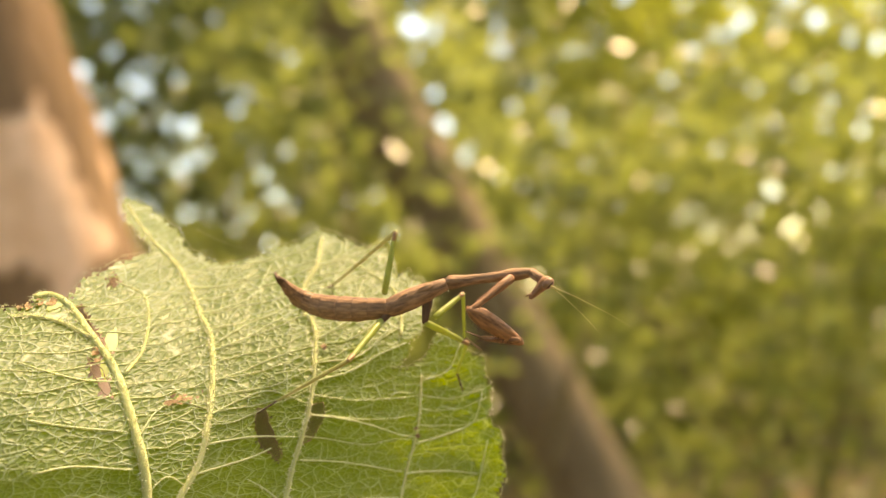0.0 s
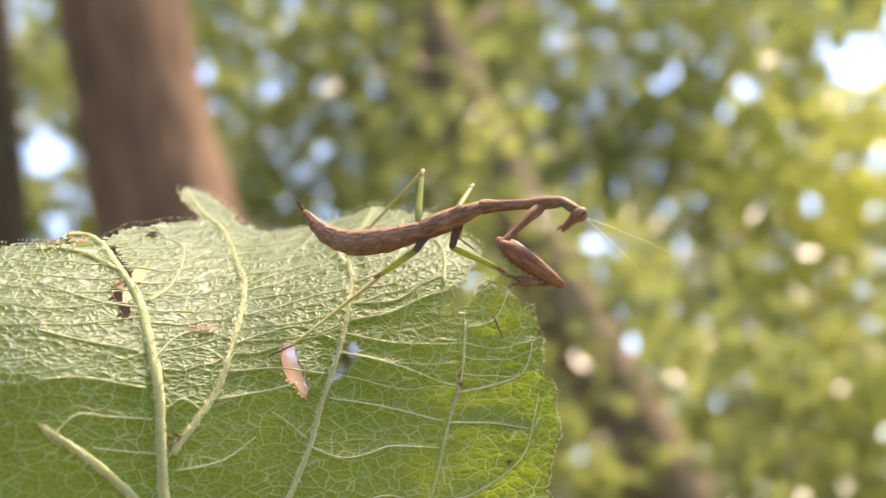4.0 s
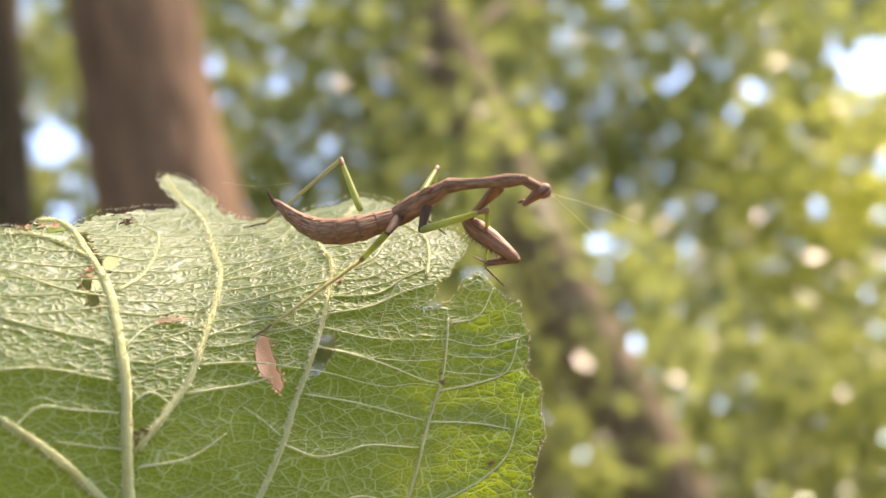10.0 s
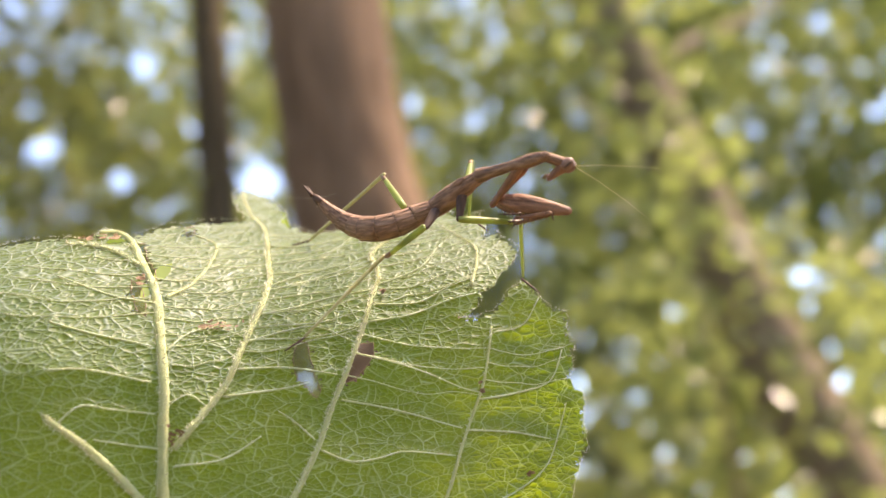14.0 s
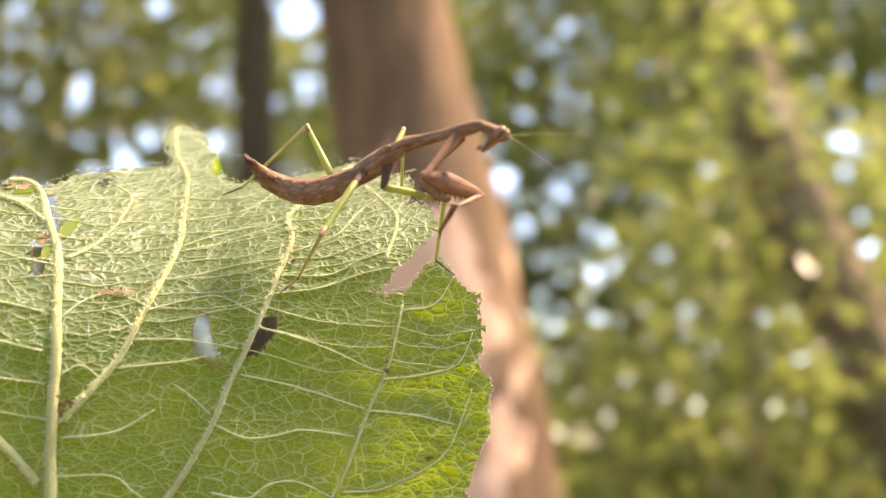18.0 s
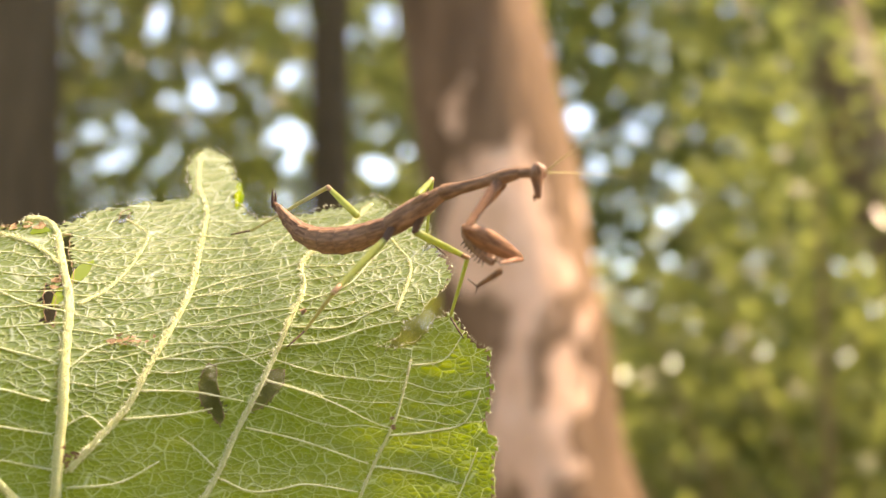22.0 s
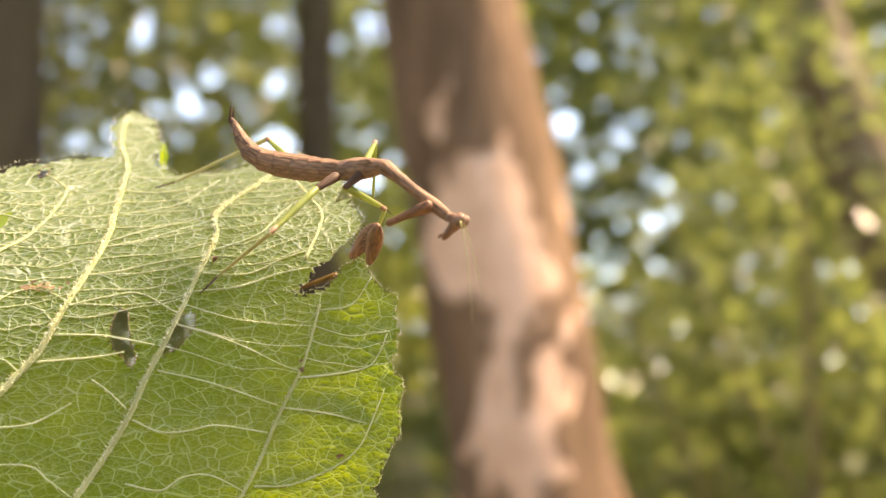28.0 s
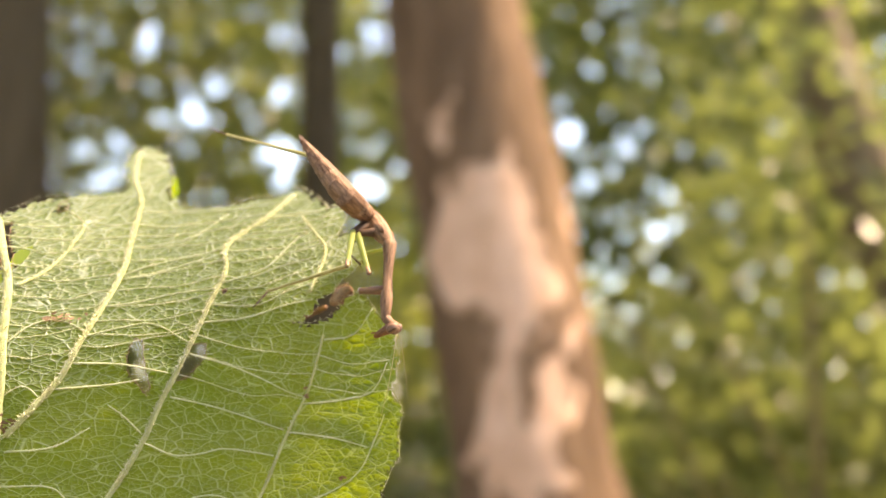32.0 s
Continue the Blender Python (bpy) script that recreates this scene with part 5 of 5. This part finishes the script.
JOINT['belly'] = [(-1.8, 1.0, -0.3), (-2.4, 0.4, 0.0), (-2.2, -0.3, -0.5), (-2.0, -1.0, -1.0), (-2.7, -0.7, -1.2), (-2.8, 0.6, -0.8), (-3.0, 2.7, -0.1), (-3.1, 0.8, -0.2), (-3.4, -0.2, -0.0), (-2.8, -2.6, -0.3), (-3.7, -0.8, 0.9), (-1.4, 3.2, 1.8), (-1.4, 3.8, 2.4), (-1.4, 4.4, 2.9), (-0.1, 3.7, 3.2), (1.2, 3.0, 3.6), (1.6, 2.8, 3.4), (2.1, 2.5, 3.2), (1.7, 3.3, 4.3), (1.8, 4.4, 4.5), (7.3, -0.1, 4.5), (5.5, 9.3, 6.6), (2.6, 12.9, 8.1), (5.5, 9.8, 9.0), (3.7, 17.4, 9.7), (11.8, 11.0, 7.1)]
JOINT['mid_coxa'] = [(9.1, -2.0, -1.6), (10.0, -1.9, -0.5), (10.3, -1.9, -0.9), (10.7, -1.8, -1.4), (9.6, -1.5, -2.0), (9.4, -1.4, -1.1), (9.2, -1.3, 0.5), (8.1, -1.2, 0.8), (8.4, -1.1, 1.7), (9.1, -1.0, 2.8), (8.9, -1.0, 3.2), (10.7, -0.7, 4.0), (10.1, -0.6, 3.7), (10.6, -0.6, 3.6), (11.4, -0.5, 4.8), (13.6, -0.4, 5.5), (13.0, -0.3, 5.8), (13.8, -0.2, 6.3), (13.5, -0.2, 5.7), (13.8, -0.1, 5.6), (15.3, 0.0, 4.2), (16.6, 4.0, 4.4), (13.5, 8.0, 6.0), (12.7, 11.0, 6.6), (13.4, 12.0, 4.7), (13.9, 12.0, 3.5)]
JOINT['mid_foot'] = [(12.4, 12.5, -11.9), (13.9, 12.5, -8.8), (12.5, 12.5, -9.7), (11.1, 12.5, -10.5), (11.4, 12.5, -12.0), (11.1, 12.5, -11.8), (10.5, 12.5, -11.5), (13.7, 6.0, -6.8), (13.5, 6.0, -7.3), (13.6, 6.0, -7.3), (12.1, 12.5, -5.4), (11.8, 12.5, -5.4), (11.8, 12.5, -5.7), (11.8, 12.5, -5.9), (11.9, 12.5, -6.2), (12.1, 12.5, -6.4), (12.2, 12.5, -6.2), (12.4, 12.5, -6.0), (12.3, 12.5, -6.1), (12.0, 12.5, -6.4), (11.7, 12.5, -6.4), (11.5, 16.0, -6.7), (13.3, 16.0, -5.9), (10.5, 16.0, -2.4), (10.8, 16.0, -3.9), (11.2, 16.0, -1.5)]
JOINT['mid_knee'] = [(14.4, 4.7, -7.5), (15.6, 3.8, -6.4), (15.0, 4.3, -6.6), (14.4, 4.8, -6.7), (14.0, 5.5, -6.7), (13.6, 5.7, -6.2), (13.0, 6.0, -5.5), (15.5, -0.9, -1.0), (16.1, -0.6, -1.4), (15.4, -1.0, -1.6), (14.0, 5.3, -0.0), (14.6, 6.6, 1.0), (14.8, 6.9, 0.9), (15.0, 7.2, 0.9), (14.9, 8.1, 1.2), (14.9, 8.9, 1.6), (15.6, 8.5, 1.4), (16.4, 8.1, 1.1), (15.9, 8.4, 1.3), (15.0, 8.9, 1.5), (17.1, 8.9, 0.1), (16.0, 13.5, 1.0), (14.5, 17.1, 3.2), (15.9, 8.7, -1.0), (15.9, 8.7, -1.5), (15.9, 8.3, -3.5)]
JOINT['mouth'] = [(24.1, -5.0, -1.8), (24.1, -4.9, -2.6), (23.7, -4.8, -3.5), (23.3, -4.8, -4.4), (23.4, -4.5, -4.8), (22.5, -4.4, -4.1), (21.0, -4.3, -2.9), (20.3, -4.2, -1.9), (20.7, -4.1, -0.6), (20.7, -4.0, 1.4), (20.0, -4.0, 2.1), (22.1, -3.7, 2.8), (21.6, -3.7, 3.2), (23.4, -3.6, 4.1), (24.1, -3.5, 5.7), (27.3, -3.4, 6.1), (26.8, -3.3, 6.2), (29.1, -3.2, 6.8), (26.9, -3.2, 4.4), (26.8, -3.1, 4.8), (27.3, -3.0, 1.3), (29.2, 1.0, -4.7), (24.9, 5.0, -4.5), (20.9, 8.0, -4.6), (19.1, 9.0, -7.9), (17.2, 9.0, -11.7)]
JOINT['mid_hip'] = [(9.0, -1.0, -3.6), (8.9, -0.9, -3.2), (8.7, -0.9, -3.4), (8.4, -0.8, -3.5), (8.3, -0.5, -3.6), (7.9, -0.4, -3.4), (7.3, -0.3, -3.0), (6.8, -0.2, -2.0), (7.3, -0.1, -1.0), (6.8, -0.0, 0.1), (7.0, 0.0, 0.3), (8.5, 0.3, 0.9), (8.4, 0.3, 1.2), (9.4, 0.4, 1.8), (10.1, 0.5, 2.6), (12.1, 0.6, 2.9), (11.5, 0.7, 3.2), (12.3, 0.8, 3.7), (12.2, 0.8, 3.8), (11.9, 0.9, 3.6), (13.6, 1.0, 1.9), (14.3, 5.0, 2.8), (11.6, 9.0, 4.9), (10.6, 12.0, 5.2), (10.9, 13.0, 4.4), (11.9, 13.0, 2.8)]
JOINT['mid_toe'] = [(12.7, 13.3, -13.7), (12.5, 13.2, -13.8), (12.4, 13.1, -14.4), (12.3, 13.1, -14.9), (11.6, 12.8, -14.7), (11.9, 12.9, -14.7), (12.3, 13.1, -14.7), (15.9, 6.0, -9.8), (16.1, 6.0, -9.7), (16.5, 6.0, -9.9), (15.4, 12.5, -8.6), (14.7, 12.5, -8.6), (15.1, 12.5, -8.8), (15.4, 12.5, -9.0), (15.2, 12.5, -8.9), (15.0, 12.5, -8.9), (14.8, 12.5, -9.1), (14.5, 12.5, -9.2), (14.6, 12.5, -8.8), (14.1, 12.5, -8.7), (13.6, 12.5, -7.8), (12.7, 16.0, -8.4), (15.2, 16.0, -8.0), (8.8, 16.0, -4.0), (8.0, 16.0, -5.0), (9.9, 16.0, -0.3)]
JOINT['far_mid_foot'] = [(14.2, 11.0, -6.9), (14.4, 11.1, -6.2), (12.2, 11.1, -3.1), (10.0, 11.2, -0.1), (6.0, 11.5, 0.8), (6.2, 11.6, 1.3), (6.6, 11.7, 2.1), (6.1, 11.8, 2.4), (6.4, 11.9, 3.5), (6.4, 12.0, 4.4), (5.4, 12.0, 4.8), (6.7, 12.3, 3.4), (7.1, 12.4, 3.8), (7.4, 12.4, 4.2), (8.1, 12.5, 4.5), (8.7, 12.6, 4.7), (8.8, 12.7, 4.6), (8.9, 12.8, 4.4), (9.7, 12.8, 4.1), (10.1, 12.9, 4.5), (10.9, 13.0, 4.1), (12.7, 17.0, 3.2), (7.6, 21.0, 1.2), (5.1, 24.0, 3.5), (6.5, 25.0, 3.4), (6.1, 25.0, 1.2)]
JOINT['neck'] = [(24.3, -1.8, 1.1), (23.4, -2.8, 0.7), (23.5, -3.5, -0.2), (23.6, -4.3, -1.1), (23.3, -3.2, -1.1), (22.8, -3.4, -0.6), (21.9, -3.6, 0.2), (20.7, -5.3, 0.9), (21.2, -4.7, 2.4), (20.8, -5.4, 4.0), (20.0, -5.5, 4.5), (22.0, -4.5, 5.2), (21.4, -4.0, 6.0), (23.1, -3.4, 7.1), (23.0, -3.4, 8.6), (25.5, -3.4, 8.9), (24.7, -3.0, 9.1), (26.7, -2.6, 9.6), (25.8, -3.7, 7.2), (25.9, -3.6, 7.0), (26.5, -3.4, 4.2), (28.5, 4.5, -1.9), (24.3, 8.2, -1.7), (21.4, 10.2, -3.0), (19.7, 10.0, -6.2), (18.0, 9.1, -9.4)]
JOINT['far_mid_knee'] = [(14.8, 6.2, -0.5), (14.7, 5.7, -0.3), (13.6, 6.3, 2.9), (12.6, 6.9, 6.1), (9.1, 6.5, 6.3), (9.2, 6.5, 6.8), (9.4, 6.5, 7.5), (9.1, 7.1, 8.1), (9.1, 7.1, 9.3), (9.1, 7.4, 10.4), (8.0, 7.6, 10.9), (8.6, 8.6, 10.2), (8.9, 8.6, 10.6), (9.3, 8.6, 11.0), (10.2, 8.9, 11.2), (11.1, 9.2, 11.5), (11.0, 9.4, 11.5), (10.9, 9.7, 11.5), (11.9, 9.8, 11.2), (12.4, 9.7, 11.4), (14.9, 8.1, 9.0), (14.7, 13.3, 10.1), (12.5, 18.4, 7.0), (11.4, 21.4, 7.8), (13.8, 22.1, 4.6), (13.5, 22.1, 1.7)]
JOINT['far_mid_hip'] = [(10.4, 2.0, -3.2), (9.6, 2.1, -2.4), (10.1, 2.2, -0.2), (10.6, 2.2, 1.9), (6.1, 2.5, 2.0), (6.5, 2.6, 2.2), (7.1, 2.7, 2.6), (7.0, 2.8, 3.5), (7.8, 2.9, 4.4), (8.3, 3.0, 5.6), (8.0, 3.0, 6.1), (9.6, 3.3, 6.4), (9.2, 3.3, 6.6), (9.9, 3.4, 7.0), (10.3, 3.5, 8.0), (12.1, 3.6, 8.3), (11.1, 3.7, 8.3), (11.4, 3.8, 8.6), (11.8, 3.8, 8.4), (11.7, 3.9, 8.3), (10.1, 4.0, 7.2), (15.6, 8.0, 6.2), (14.2, 12.0, 6.5), (10.1, 15.0, 8.4), (11.5, 16.0, 5.8), (12.1, 16.0, 3.7)]
JOINT['shoulder'] = [(13.1, -1.0, 1.3), (12.3, -0.9, 1.5), (12.7, -0.9, 1.2), (13.1, -0.8, 1.0), (12.6, -0.5, 1.3), (12.1, -0.4, 1.7), (11.3, -0.3, 2.4), (10.9, -0.2, 3.2), (11.0, -0.1, 3.9), (11.0, -0.0, 5.2), (10.3, 0.0, 5.7), (11.8, 0.3, 5.6), (11.6, 0.3, 6.1), (12.5, 0.4, 6.8), (13.0, 0.5, 7.7), (14.9, 0.6, 8.1), (14.8, 0.7, 8.1), (16.0, 0.8, 8.3), (15.5, 0.8, 7.8), (15.7, 0.9, 8.3), (18.0, 1.0, 7.5), (19.6, 5.0, 5.1), (16.8, 9.0, 6.7), (15.7, 12.0, 6.5), (16.8, 13.0, 4.3), (16.9, 13.0, 1.1)]
JOINT['fore_tip'] = [(16.1, -3.8, -6.8), (16.8, -4.8, -8.4), (16.6, -4.7, -9.4), (16.4, -4.6, -10.3), (15.7, -5.4, -10.5), (15.1, -4.2, -9.4), (14.8, -3.4, -8.7), (14.0, 3.7, -6.9), (15.6, 5.4, -5.6), (16.8, 6.0, -3.0), (14.4, 2.1, -0.1), (18.8, -3.7, -2.9), (18.2, -3.5, -2.8), (19.9, -3.3, -2.2), (20.5, -3.8, -0.7), (23.7, -4.2, -0.3), (22.7, -3.8, -0.8), (24.5, -3.4, -0.8), (23.0, -4.3, -4.3), (21.5, -3.3, -4.7), (21.6, 2.5, -9.8), (9.8, 22.4, -9.4), (-3.0, 26.0, -7.1), (-3.9, 29.0, -7.9), (-8.5, 30.0, -8.0), (-7.0, 30.0, -8.3)]
JOINT['far_fore_tip'] = [(15.8, 0.2, -6.6), (16.3, 2.4, -7.3), (15.9, 3.0, -7.8), (15.5, 3.6, -8.2), (14.8, 2.3, -8.3), (14.1, 3.1, -7.2), (13.7, 3.6, -6.6), (13.5, 4.7, -6.3), (15.2, 5.9, -5.1), (16.3, 6.5, -2.4), (13.8, 3.2, 0.6), (14.7, 4.1, -4.0), (14.0, 3.4, -4.4), (15.4, 2.8, -4.3), (15.2, 2.8, -2.9), (17.6, 2.9, -2.7), (17.0, 2.9, -3.1), (19.2, 2.9, -3.1), (16.9, 3.1, -7.1), (16.8, 2.9, -7.3), (17.4, 1.6, -10.1), (-2.6, 22.0, -8.8), (-7.4, 30.0, -8.0), (-7.7, 33.5, -8.5), (-11.3, 35.3, -8.2), (-10.6, 35.1, -8.3)]
JOINT['tail'] = [(-10.4, -0.1, 5.4), (-11.8, 5.9, 6.5), (-11.7, 4.7, 6.4), (-11.6, 3.5, 6.3), (-11.9, 4.5, 6.2), (-12.1, 3.8, 5.9), (-12.3, 2.7, 5.4), (-13.2, 4.7, 6.7), (-13.8, 4.4, 6.3), (-13.0, 1.9, 6.3), (-13.9, 2.1, 8.1), (-11.8, 4.8, 9.1), (-10.4, 2.4, 9.3), (-8.9, -0.0, 7.2), (-9.5, 1.8, 8.6), (-10.1, 3.6, 8.8), (-9.6, 4.1, 8.8), (-9.2, 4.6, 8.7), (-8.8, 5.7, 10.6), (-8.7, 6.4, 11.1), (-2.8, 0.7, 11.2), (-4.6, 8.5, 13.9), (-7.7, 13.4, 15.7), (-4.7, 9.6, 18.6), (-5.7, 16.4, 17.5), (3.0, 12.8, 16.9)]


def motions():
    animal, p = build_mantis()
    J = {k: [Vector(q) / 1000 for q in rows] for k, rows in JOINT.items()}
    rows = {k: [] for k in p}
    for i, t in enumerate(TIMES):
        j = {k: v[i] for k, v in J.items()}

        def put(name, a, b, back=Vector((0, 1, 0))):
            rows[name].append((t, bone(a, b, back)))

        body = spline([j["waist"], j["belly"], j["flank"], j["tail"]], 12)
        n = 8
        for k in range(n):
            a, b = body[round(k * 36 / (n + 0.6))], body[round((k + 1) * 36 / (n + 0.6))]
            put("ring%d" % k, a, b)
        put("tail", body[-4], j["tail"] + (j["tail"] - body[-4]) * 0.2)
        d = (j["cercus"] - j["tail"]).normalized()
        put("cercus", j["tail"] - d * 0.0006 + Vector((0, -0.0003, 0)), j["cercus"])
        put("cercus2", j["tail"] - d * 0.0006 + Vector((0, 0.0003, 0)), j["cercus"] + Vector((0.0002, 0.0006, 0.0001)))
        put("thorax", j["waist"], j["shoulder"])
        put("pronotum", j["shoulder"], j["neck"])
        put("head", j["head"], j["mouth"])
        put("neck", j["neck"], j["head"])
        face = (j["head"] - j["neck"]).normalized()
        put("antenna", j["head"] + face * 0.0013 + Vector((0, -0.0004, 0)), j["antenna"])
        put("antenna2", j["head"] + face * 0.0013 + Vector((0, 0.0004, 0)), j["antenna"] + Vector((-0.001, 0.010, -0.003)))
        axis = j["neck"] - j["shoulder"]
        near = j["shoulder"] + axis * max(0.55, min(0.92, (j["fore_hip"] - j["shoulder"]).dot(axis) / axis.length_squared))
        hip = near.lerp(j["fore_hip"], 0.45)
        for s in ("", "far_"):
            e, kn, tip = j[s + "fore_elbow"], j[s + "fore_knee"], j[s + "fore_tip"]
            put(s + "fore_coxa", hip + Vector((0, 0.0008 if s else -0.0005, 0)), e)
            put(s + "fore_femur", e, kn)
            put(s + "fore_tibia", kn, tip)
            put(s + "fore_tarsus", kn.lerp(tip, 0.9), tip + (e - kn) * 0.3 + Vector((0, 0.0004, -0.0003)))
        a = j["waist"].lerp(j["shoulder"], 0.66) + Vector((0, 0.0002, 0.0003))
        for s, root in (("mid_", a), ("hind_", j["waist"].lerp(j["shoulder"], 0.2) + Vector((0, 0.0002, 0.0004)))):
            hip = j[s + "hip"]
            put(s + "coxa", hip - (hip - root).normalized() * 0.0034, hip)
        for s in ("mid_", "hind_", "far_mid_", "far_hind_"):
            put(s + "femur", j[s + "hip"], j[s + "knee"])
            put(s + "tibia", j[s + "knee"], j[s + "foot"])
            put(s + "tarsus", j[s + "foot"], j[s + "toe"] if s + "toe" in j else j[s + "foot"] + Vector((0.002, 0.001, -0.002)))
    for k, r in rows.items():
        walk(p[k], r)


build_ground()
build_wood()
build_canopy()
build_plant()
build_silk()
motions()
